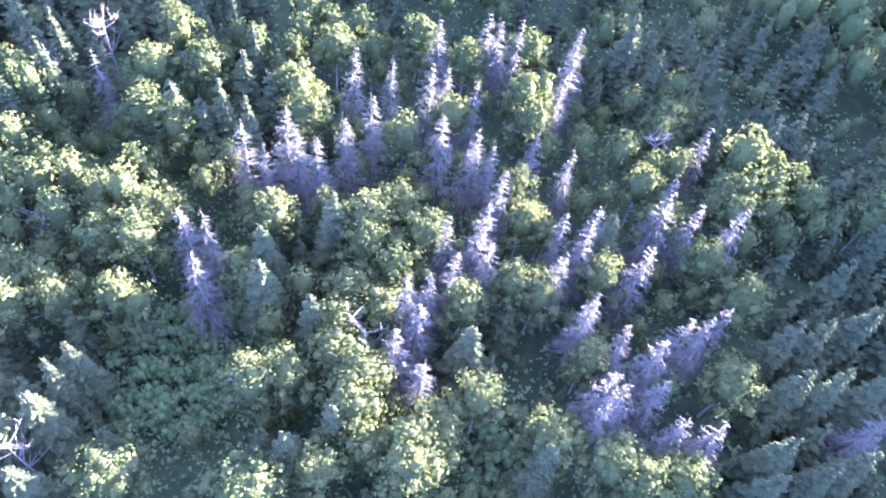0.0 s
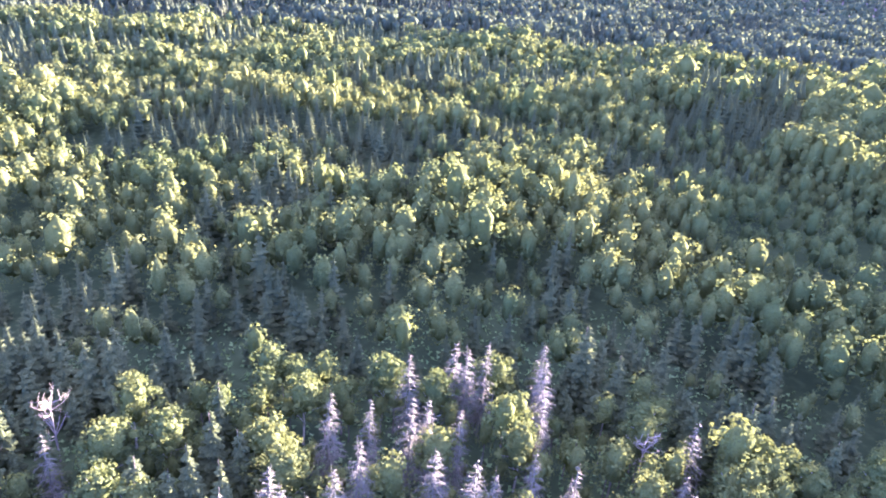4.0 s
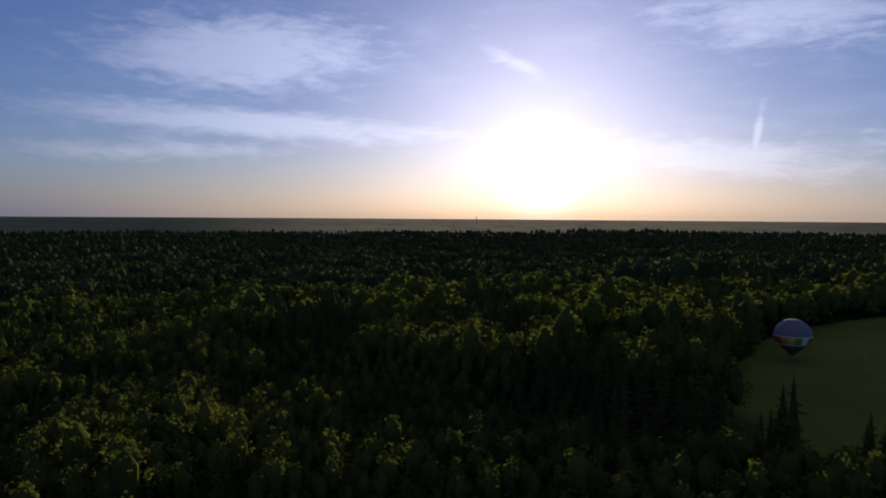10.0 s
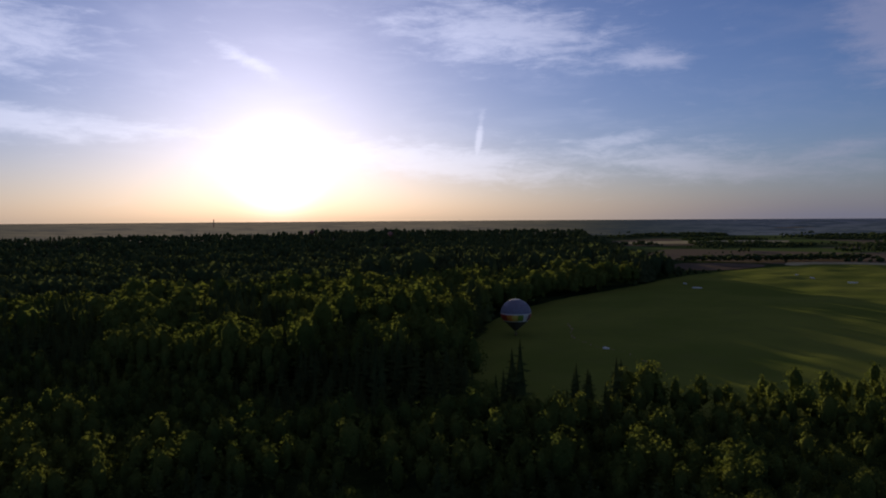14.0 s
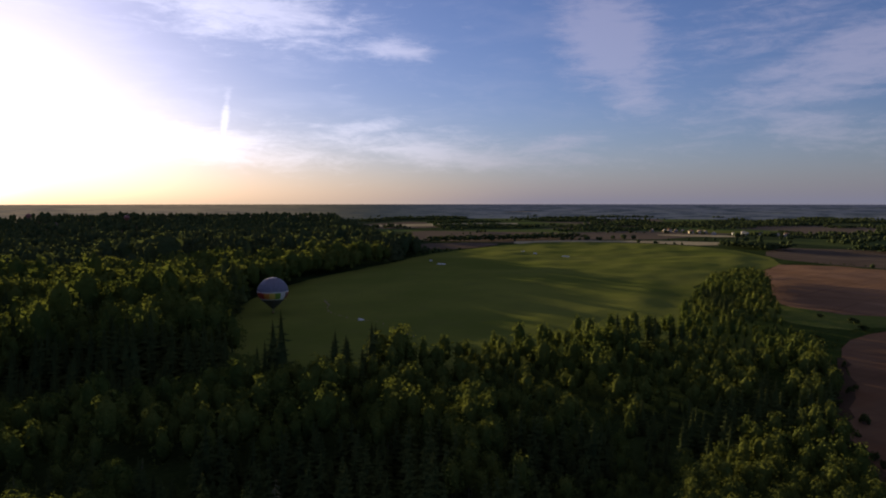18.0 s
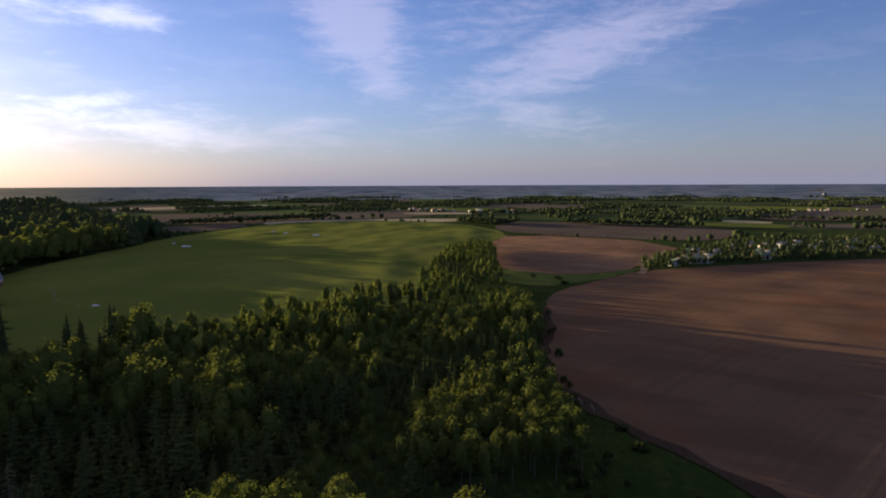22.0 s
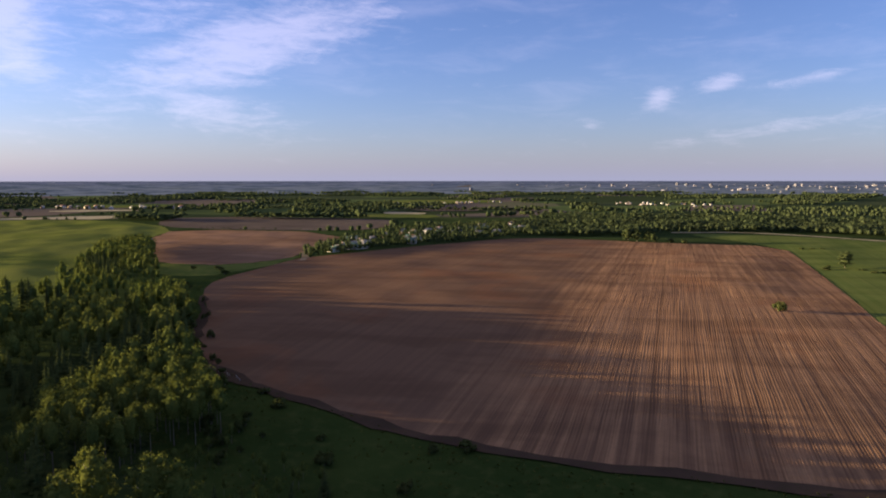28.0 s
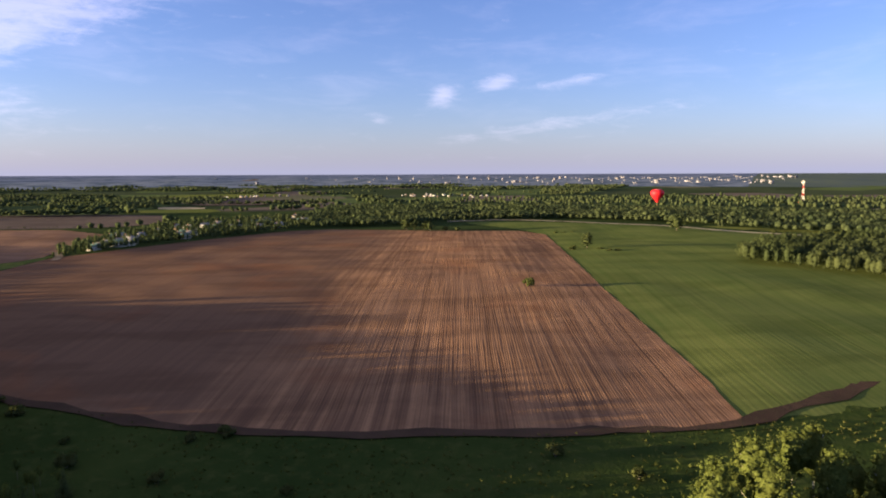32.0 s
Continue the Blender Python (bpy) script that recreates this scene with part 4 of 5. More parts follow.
def grow(name, polys, spacing, d0, d1, level, seed, label, rich=False):
    x, y = scatter(polys, spacing, d0, d1, seed)
    if level == 0 and STANDING:
        near = np.full(x.size, 99.0)
        for a, b in STANDING:
            near = np.minimum(near, np.hypot(x - a, y - b))
        bare = np.full(x.size, 99.0)
        for a, b in SHRUB_A:
            bare = np.minimum(bare, np.hypot(x - a, y - b))
        k = (near > 2.6) & (bare > 5.0)
        x, y = x[k], y[k]
    if level == 0:
        k = stand_noise(x, y, 0.05, 6) + 0.5 * stand_noise(x, y, 0.13, 8) > -0.60
        x, y = x[k], y[k]
    if level in (1, 2):
        k = stand_noise(x, y, 0.045, 6) + 0.5 * stand_noise(x, y, 0.13, 8) > -0.55
        x, y = x[k], y[k]
    rnd = np.random.RandomState(seed + 7)
    mixed = 1.5 * stand_noise(x, y, 0.015) + 0.9 * stand_noise(x, y, 0.045, 5) + rnd.normal(0, 0.16, x.size)
    if level == 0:
        mixed -= 0.22 * (y > 0) + 0.30 * ease(35, 60, x) * (y > 15) * (y < 70)
    h = 14.0 + 4.5 * stand_noise(x, y, 0.011, 4) + 5.0 * stand_noise(x, y, 0.03, 9) + 4.5 * stand_noise(x, y, 0.10, 3) + rnd.normal(0, 2.4, x.size)
    h = np.where((x > 255) & (y < -118) & (x < 520), h * 0.95, h)
    h = np.where(y < -500, 8.2 + (h - 14) * 0.22, h)
    h = np.where((x > -112) & (x < 5) & (y < -15) & (y > -135), h * 0.72, h)
    # the wood is lower towards the fields in the south
    rim = np.full(x.size, 999.0)
    for (xa, ya), (xb, yb) in zip(SOUTH_RIM, SOUTH_RIM[1:]):
        q = np.clip(((x - xa) * (xb - xa) + (y - ya) * (yb - ya)) / ((xb - xa) ** 2 + (yb - ya) ** 2), 0, 1)
        rim = np.minimum(rim, np.hypot(x - xa - q * (xb - xa), y - ya - q * (yb - ya)))
        h = h * (1 - 0.16 * ease(70, 15, rim))
    h = np.where((rnd.uniform(0, 1, x.size) < 0.09) & (mixed > 0), h * 1.22 + 1, h * np.where(mixed > 0, 1.0, 0.92))
    h = np.where((x > 190) & (x < 800) & (y > 15) & (y < 420), h * 1.5 + 1, h)
    # a closed front of grown trees along the field
    h = np.where((x > 50) & (x < 205) & (y < -20) & (rim < 38), np.maximum(h, 12.8 + rnd.uniform(0, 1.8, x.size)), h)
    h = np.where((x > 240) & (x < 520) & (y < -118), np.minimum(h * 0.9, 11.5), h)
    edge = -0.04 if level == 0 else (-0.16 if level < 3 else -0.22)
    mixed = mixed + (0.75 if level == 0 else 0.5) * (y < -20) + 0.55 * (y >= -20) * (y < 28) * (x > 10) * (x < 260)
    leafy_k, firs = mixed > edge, mixed <= edge
    if level == 0:
        h = np.where(np.hypot(x - 20, y - 80) < 75, h * 0.82, h)
        tb = [with_mats((tube([(0, 0, 0), (0, 0, 0.5)], (0.011, 0.008), 3), 0), (birch_crown(400 + s, 430, 0.0180, 14, "tri", 6, (0.3, 0.4, 0.25, 0.35, 0.3)[s], 0.25, 0.0, 0.165, 0.45)[0], 3)) for s in range(5)]
        ts = [with_mats((spruce_crown(500 + s, 13, 7, True, 0.16), 1)) for s in range(4)]
    elif level == 1:
        tb = [with_mats((birch_crown(600 + s, 140, 0.0280, 11, "tri", 5, 0.22, 0.22, 0.0, 0.185, 0.4)[0], 3)) for s in range(6)]
        ts = [with_mats((spruce_crown(700 + s, 10, 6, False, 0.18), 1)) for s in range(5)]
    else:
        r = np.random.RandomState(800 + level)
        tb = []
        for q in range(8):
            if rich:
                tb.append(with_mats((birch_crown(820 + q, 50, 0.046, 7, "tri", 5, 0.12, 0.55 if name == "south_wood" else 0.22, 0.0, 0.19, 0.4)[0], 3)))
                continue
            body = dome(r, np.zeros(3), 1.0, 5 if level == 2 else 4)
            ps = [(((body[0] * (0.24, 0.24, 0.46)) + (0, 0, 0.47), body[1]), 3)]
            if level == 2:
                c = r.normal(0, 1, (5, 3))
                c[:, 2] = np.abs(c[:, 2]) * 0.9
                c /= np.linalg.norm(c, axis=1)[:, None]
                ps.append((cards(r, np.array([0, 0, 0.64]) + c * (1, 1, 1.2) * r.uniform(0.2, 0.28, (len(c), 1)), c, 0.08, "tri", 0.45), 3))
            tb.append(with_mats(*ps))
        ts = [with_mats((tiered(750 + q, max(2, 5 - level), 5, 0.19), 1)) for q in range(4)]
    if leafy_k.any():
        forest(name, tb, x[leafy_k], y[leafy_k], h[leafy_k], FAR_MATS if level >= 2 and spacing != 8.4 else WOOD_MATS, label + ", leafy birch and aspen", seed, *((1.2, 2.0) if level == 3 else (2.2, 3.2) if name == "south_wood" else (1.3, 2.1) if rich else (0.95, 1.5) if level == 2 else (0.9, 1.4) if level == 1 else (0.85, 1.35)))
    if firs.any():
        forest(name, ts, x[firs], y[firs], h[firs], FAR_MATS if level >= 2 and spacing != 8.4 else WOOD_MATS, label + ", dark spruce", seed + 1, 1.0, 1.5)


SOUTH_RIM = [(36, -72), (62, -82), (95, -97), (126, -110), (188, -136), (250, -163), (300, -182)]
ALL_WOODS = [WOOD, SOUTH_WOOD]
grow("near_wood", ALL_WOODS, 5.2, 0, 125, 0, 11, "dense mixed wood close below the flight")
grow("middle_wood", ALL_WOODS, 6.2, 125, 420, 1, 12, "dense mixed wood in the middle distance")
grow("far_wood", [WOOD], 8.4, 420, 640, 2, 16, "mixed wood beyond the middle distance", True)
grow("far_wood", [WOOD], 10.5, 640, 1250, 2, 13, "continuous far mixed wood")
grow("south_wood", [SOUTH_WOOD], 7.6, 480, 1000, 2, 15, "low dense wood beyond the meadow", True)
grow("distant_wood", ALL_WOODS, 18.0, 1100, 2500, 3, 14, "hazy distant mixed wood")

# ---- belts, hedges and lone trees of the open country ----
def belt(name, poly, spacing, h0, h1, seed, label, level=2):
    """A shelter belt or copse as one joined stretch."""
    rnd = np.random.RandomState(seed)
    poly = np.asarray(poly, float)
    gx, gy = np.meshgrid(np.arange(poly[:, 0].min(), poly[:, 0].max(), spacing), np.arange(poly[:, 1].min(), poly[:, 1].max(), spacing))
    x = gx.ravel() + rnd.uniform(-0.45, 0.45, gx.size) * spacing
    y = gy.ravel() + rnd.uniform(-0.45, 0.45, gx.size) * spacing
    k = inside(poly, x, y)
    x, y = x[k], y[k]
    h = rnd.uniform(h0, h1, x.size)
    if level == 1:
        kinds = [with_mats((birch_crown(900 + seed + s, 115, 0.034, 8, "tri", 5, 0.10, 0.25, 0.0, 0.17, 0.4)[0], 3)) for s in range(5)]
    else:
        kinds = [with_mats((birch_crown(900 + seed + s, 6, 0.07, 2, "tri", 0, 0.06, 0.5, 0.85)[0], 3)) for s in range(4)]
    if x.size:
        far = np.hypot(x[0], y[0]) > 700
        forest(name, kinds, x, y, h, FAR_MATS if far else GARDEN_MATS, label, seed, *((1.5, 2.4) if far else (1.2, 1.8) if name == "copse" else (0.9, 1.45)))


def strip(path, width):
    p = np.array(path, float)
    d = np.gradient(p, axis=0)
    q = np.stack([-d[:, 1], d[:, 0]], -1) / (np.linalg.norm(d, axis=1)[:, None] + 1e-9) * width / 2
    return np.concatenate([p + q, (p - q)[::-1]])


VILLAGE = [(294, -286), (303, -380), (298, -440), (290, -532), (330, -640), (420, -650), (440, -520), (400, -420), (345, -320)]
belt("copse", EAST_COPSE, 5.6, 9.5, 13.5, 20, "dense leafy copse beside the meadow", 1)
belt("village_trees", VILLAGE, 8.0, 4.5, 8.5, 21, "garden trees between the village houses", 1)
belt("field_edge_trees", strip([(297, -284), (309, -340), (306, -400), (300, -450), (292, -535)], 9), 5.4, 3.5, 6.5, 22, "leafy trees along the edge of the ploughed field", 1)
belt("shelter_belt", strip([(1000, 20), (1045, -100), (1110, -230)], 50), 9, 9, 13, 23, "dark shelter belt behind the pale strip")
belt("shelter_belt", strip([(900, -400), (790, -432)], 45), 8, 8, 12, 24, "dark tree clump beside the green field")
belt("shelter_belt", strip([(790, -525), (720, -560), (640, -620)], 34), 8, 8, 12, 25, "dark tree belt beyond the grey field")
belt("shelter_belt", strip([(560, -960), (700, -880), (850, -760)], 26), 10, 8, 12, 29, "far tree belt")
belt("hedge", strip([(640, -366), (560, -420), (480, -474)], 5), 4.2, 1.4, 3.0, 30, "ragged hedge between two bare fields")
FAR_FIELDS = [
    ("green_field", [(730, -717), (649, -784), (558, -723), (642, -652)], M_CROP, "bright green far field"),
    ("grey_field", [(870, -980), (740, -1032), (642, -912), (756, -838)], M_GREYSOIL, "grey ploughed far field"),
    ("green_field", [(1218, -1232), (1000, -1417), (884, -1269), (1054, -1079)], M_CROP, "bright green far field"),
    ("pale_field", [(700, -735), (650, -775), (690, -815), (770, -790)], M_STRAW, "pale dry far field"),
    ("pale_field", [(1781, 210), (1941, -227), (1774, -208), (1625, 193)], M_STRAW, "pale dry far field"),
    ("green_field", [(1133, 128), (1154, 69), (1009, 61), (991, 112)], M_CROP, "bright green far field"),
    ("grey_field", [(840, 30), (960, 40), (1000, -60), (945, -95), (840, -30)], M_GREYSOIL, "dark ploughed far field"),
    ("pale_field", [(1250, -420), (1180, -560), (1120, -520), (1190, -400)], M_STRAW, "pale dry far field"),
    ("green_field", [(1450, -520), (1330, -700), (1230, -640), (1340, -480)], M_CROP, "bright green far field"),
    ("green_field", [(-40, -720), (-120, -668), (-240, -660), (-160, -700)], M_CROP, "bright green clearing"),
]
for nm, poly, mt, lb in FAR_FIELDS:
    patch(nm, poly, mt, lb, "field", 0.35, 40)


# loose woods and hedgerows between the far fields
rw = np.random.RandomState(91)
cx, cy = np.meshgrid(np.arange(300, 2700, 12.0), np.arange(-2500, 700, 12.0))
cx, cy = cx.ravel() + rw.uniform(-6, 6, cx.size), cy.ravel() + rw.uniform(-6, 6, cx.size)
cd, ca = np.hypot(cx + 60, cy), np.degrees(np.arctan2(cx + 60, cy))
k = (cd > 560) & (cd < 2480) & (ca > 74) & (ca < 172)
for poly in [BIG, PINK, CROP, MEADOW, WOOD, SOUTH_WOOD, VILLAGE, GREY, DRY] + [f[1] for f in FAR_FIELDS]:
    k &= ~inside(poly, cx, cy)
cx, cy = cx[k], cy[k]
cd = np.hypot(cx + 60, cy)
clump = stand_noise(cx, cy, 0.0042, 2) + 0.55 * stand_noise(cx, cy, 0.013, 7) + 0.1 * ease(1300, 2300, cd)
seam = np.abs(stand_noise(cx, cy, 0.0034, 11))
k = (clump > 0.15) | ((seam < 0.014) & (rw.uniform(0, 1, cx.size) < 0.8))
cx, cy = cx[k], cy[k]
rk = np.random.RandomState(92)
crowns = []
for q in range(8):
    body = dome(rk, np.zeros(3), 1.0, 5)
    o = rk.normal(0, 1, (4, 3))
    o[:, 2] = np.abs(o[:, 2])
    o /= np.linalg.norm(o, axis=1)[:, None]
    crowns.append(with_mats((((body[0] * (0.27, 0.27, 0.48)) + (0, 0, 0.46), body[1]), 3), (cards(rk, np.array([0, 0, 0.6]) + o * (0.25, 0.25, 0.32), o, 0.10, "tri", 0.4), 3)))
ch = np.clip(6.0 + 4 * stand_noise(cx, cy, 0.012, 4) + rk.normal(0, 1.4, cx.size), 2.5, 11)
forest("country_trees", crowns, cx, cy, ch, FAR_MATS, "scattered dark woods and hedgerows between far fields", 93, 1.5, 2.6)


def lone(name, spot, h, wide, mats, label, seed, group=""):
    crown, limbs = birch_crown(seed, 520, 0.020, 16, "quad", 7, 0.06, 0.5, 0.7)
    ob = tree_thing(name, trunk_with_limbs(seed, limbs), crown, mats, label, "tree", group)
    ob.matrix_basis = pose(spot[0], spot[1], float(height(*spot)) - 0.05, 0, 0, seed * 40)
    ob.scale = (wide, wide, h)
    return ob


for i, (x, y, h, w) in enumerate([(185, -556, 13, 27), (178, -559, 12, 24), (170, -562, 11, 22), (163, -560, 9, 20), (150, -567, 5, 18), (140, -570, 4, 16)]):
    lone("willow_tree", (x, y), h, w, (M_BARK, M_GARDEN), "bushy willow at the field's far edge", 40 + i, "field edge willows")
lone("lone_tree", (-4, -474), 12, 24, (M_BARK, M_GARDEN), "lone leafy tree standing in the meadow", 50)
lone("lone_tree", (-45, -640), 17, 36, (M_BARK, M_GARDEN), "tall lone tree by the far wood", 51)


# ---- shrubs ----
def shrub_mesh(seed, count=200, size=0.11):
    rnd = np.random.RandomState(seed)
    parts, stems = [], []
    for i in range(7):
        a, q = i * 2.4, 0.55 * math.sqrt((i + 0.3) / 7)
        c = np.array([math.cos(a) * q, math.sin(a) * q, rnd.uniform(0.35, 0.72) - 0.25 * q])
        r = rnd.uniform(0.24, 0.36)
        d = rnd.normal(0, 1, (count // 7, 3))
        d[:, 2] += 0.3
        d /= np.linalg.norm(d, axis=1)[:, None]
        parts.append(cards(rnd, c + d * r * rnd.uniform(0.75, 1.1, (len(d), 1)), d, size * 0.7, "quad"))
        parts.append(lump(rnd, c, r * 0.85))
        stems.append(tube([(0.1 * c[0], 0.1 * c[1], -0.05), (0.5 * c[0], 0.5 * c[1], 0.2), tuple(c)], (0.03, 0.022, 0.01), 4))
    return join(stems), join(parts)


M_BUSH = leafy("bush_leaf", (0.055, 0.075, 0.026), (0.078, 0.098, 0.034), (0.11, 0.125, 0.048), 0.4)
SHRUB_KINDS, BUSH_KINDS = [], []
for sd in range(4):
    st, lf = shrub_mesh(1000 + sd)
    SHRUB_KINDS.append((mesh_from("stem", *st, [M_BARK]), mesh_from("leaves", *lf, [M_SHRUB], None, True)))
    BUSH_KINDS.append((SHRUB_KINDS[-1][0], mesh_from("leaves", *lf, [M_BUSH], None, True)))


def shrub(x, y, size, tall, seed, label, group):
    k = (SHRUB_KINDS if seed < 200 else BUSH_KINDS)[seed % 4]
    top = new("shrub")
    part("stem", k[0], top)
    part("leaves", k[1], top)
    top.matrix_basis = pose(x, y, float(height(x, y)) + 0.1, 0, 0, seed * 77)
    top.scale = (size, size, tall)
    return tagged(top, label, "shrub", group)


# low green growth on the floor of the clearings
ru = np.random.RandomState(77)
ux, uy = ru.uniform(-75, 95, 9000), ru.uniform(18, 150, 9000)
ud = ru.normal(0, 0.4, (9000, 3)) + (0, 0, 1)
uc = np.column_stack([ux, uy, height(ux, uy) + ru.uniform(0.15, 0.8, 9000)])
uv, uf = cards(ru, uc, ud, 0.55, "tri")
sx = np.repeat([q[0] for q in SHRUB_A], 260) + ru.normal(0, 6.5, 260 * len(SHRUB_A))
sy = np.repeat([q[1] for q in SHRUB_A], 260) + ru.normal(0, 6.5, 260 * len(SHRUB_A))
more = cards(ru, np.column_stack([sx, sy, height(sx, sy) + ru.uniform(0.2, 1.6, sx.size)]), ru.normal(0, 0.5, (sx.size, 3)) + (0, 0, 1), 0.36, "tri")
uv, uf = join([(uv, uf), more])
tagged(new("undergrowth", mesh_from("undergrowth", uv, uf, [M_SHRUB])), "low bright green ferns and seedlings on the forest floor", "undergrowth", kind="stuff")

gx, gy = ru.uniform(-230, 260, 26000), ru.uniform(-250, -70, 26000)
k = inside(VERGE, gx, gy) & ~inside(BIG, gx, gy) & ~inside(MEADOW, gx, gy) & (stand_noise(gx, gy, 0.06, 3) + ru.normal(0, 0.25, gx.size) > 0.0)
gx, gy = gx[k], gy[k]
gv, gf = cards(ru, np.column_stack([gx, gy, height(gx, gy) + ru.uniform(0.1, 0.5, gx.size)]), ru.normal(0, 0.8, (gx.size, 3)) + (0, 0, 0.6), 0.5, "tri")
M_WEED = leafy("weed_leaf", (0.048, 0.068, 0.018), (0.07, 0.088, 0.025), (0.12, 0.12, 0.04), 0.3)
tagged(new("tall_grass", mesh_from("tall_grass", gv, gf, [M_WEED])), "tufts of rough olive grass and weeds on the verge", "grass", kind="stuff")

rs = random.Random(5)
for i, (x, y) in enumerate(SHRUB_A):
    for q in range(8):
        shrub(x + rs.uniform(-5.5, 5.5), y + rs.uniform(-5.5, 5.5), rs.uniform(1.5, 3.0), rs.uniform(2.0, 5.0), i * 6 + q, "bright green leafy shrub in a forest clearing", "clearing shrubs")
re = random.Random(31)
for i in range(46):
    # young growth along the foot of the wood
    k = re.random() * (len(SOUTH_RIM) - 2)
    (xa, ya), (xb, yb) = SOUTH_RIM[int(k)], SOUTH_RIM[int(k) + 1]
    f, o = k % 1, 2 + 13 * re.random() ** 1.6
    shrub(xa + (xb - xa) * f - 0.45 * o, ya + (yb - ya) * f - 0.9 * o, re.uniform(1.2, 2.6), re.uniform(1.4, 4.2), 260 + i, "low dark green bush at the foot of the wood", "bushes by the wood")
VERGE_SHRUBS = [(-2, -119, 3.2, 3.0), (4, -113, 2.4, 2.2), (18, -91, 3.5, 4.0), (-77, -142, 3.4, 3.4), (57, -105, 3.8, 2.6), (-6, -94, 2.6, 3.2), (-33, -102, 2.2, 2.0), (-96, -138, 2.6, 2.8), (30, -99, 2.2, 1.6), (70, -108, 3.0, 2.0), (96, -104, 2.6, 1.8), (-15, -311, 4.6, 5.4), (6, -474, 3.2, 2.2), (-14, -470, 4.0, 2.0), (-20, -478, 3.0, 1.6), (50, -582, 3.4, 2.0), (44, -585, 4.0, 1.8), (37, -589, 3.6, 2.2), (30, -592, 3.2, 1.6), (-22, -462, 3.6, 2.4), (-27, -466, 4.2, 2.2), (4, -462, 4.0, 2.2), (-123, -663, 5.0, 3.6), (262, -205, 4.0, 3.0), (282, -213, 4.5, 3.0), (300, -205, 3.0, 2.0)]
for i, (x, y, w, t) in enumerate(VERGE_SHRUBS):
    shrub(x, y, w, t, 200 + i, "round green bush standing alone in open ground", "bushes of the open ground")


# ---- tracks and headlands ----
patch("dirt_track", strip([(405, 84), (380, 76), (357, 73), (336, 60), (310, 36), (291, 24), (270, 14)], 2.2), M_TRACK, "pale worn track across the green field", "track", 0.32, 3, 0, 0.1, 1.6, 0.5)
patch("dirt_track", strip([(284, -276), (300, -290), (320, -304), (350, -334), (400, -390)], 4.5), M_TRACK, "sandy track beside the village", "track", 0.4, 8, 0, 0.3)
patch("gravel_track", strip([(200, -676), (188, -685), (150, -727), (87, -726), (28, -711), (-22, -706), (-45, -691), (-96, -655), (-150, -640)], 8), M_STRAW, "pale dry track along the far edge of the meadow", "track", 0.5, 12, 1, 0.8)
patch("headland", strip([(-152, -238), (-132, -208), (-122, -193), (-112, -178), (-100, -170), (-75, -155.5), (-50, -143), (-26, -130), (4, -120), (37, -113.4), (58, -111.4), (80, -109.5), (118, -110.5), (141, -123), (175, -147), (206, -160)], 4.2), M_DARKSOIL, "dark turned soil along the field's near edge", "soil", 0.42, 3, 1, 0.9)

# ---- small helpers for built things ----
M_WHITE = plain("white_paint", (0.66, 0.66, 0.64), 0.6, 0.08, 0.6)
M_CREAM = plain("cream_render", (0.62, 0.56, 0.45), 0.8, 0.12, 0.6)
M_TIMBER = plain("weathered_boards", (0.30, 0.22, 0.15), 0.85, 0.3, 0.8)
M_BRICK = plain("brick_wall", (0.36, 0.20, 0.14), 0.85, 0.2, 0.8)
M_ROOFGREY = plain("grey_roof", (0.26, 0.27, 0.29), 0.6, 0.2, 0.4)
M_ROOFRED = plain("red_roof", (0.17, 0.10, 0.082), 0.7, 0.2, 0.4)
M_ROOFGREEN = plain("green_roof", (0.09, 0.17, 0.13), 0.6, 0.2, 0.4)
M_GLASS = plain("dark_glass", (0.05, 0.06, 0.08), 0.1, 0.2, 0.5)
M_RED = plain("red_paint", (0.55, 0.035, 0.03), 0.6, 0.1, 0.5)
M_STEEL = plain("dark_steel", (0.10, 0.10, 0.11), 0.5, 0.2, 1.0, 0.6)
M_WICKER = plain("wicker", (0.28, 0.17, 0.08), 0.8, 0.3, 6.0)
M_FILM = plain("white_film", (0.80, 0.80, 0.80), 0.35, 0.06, 1.0)


def box(cx, cy, cz, w, d, h):
    """A box standing on cz."""
    x, y = w / 2, d / 2
    V = np.array([(cx + i * x, cy + j * y, cz + k * h) for k in (0, 1) for i, j in ((-1, -1), (1, -1), (1, 1), (-1, 1))], float)
    F = [(0, 2, 1), (0, 3, 2), (4, 5, 6), (4, 6, 7)]
    for a in range(4):
        b = (a + 1) % 4
        F += [(a, b, 4 + b), (a, 4 + b, 4 + a)]
    return V, np.array(F)


def piece(name, vf, mat, parent, label=""):
    return part(name, mesh_from(name, vf[0], vf[1], [mat]), parent, label)


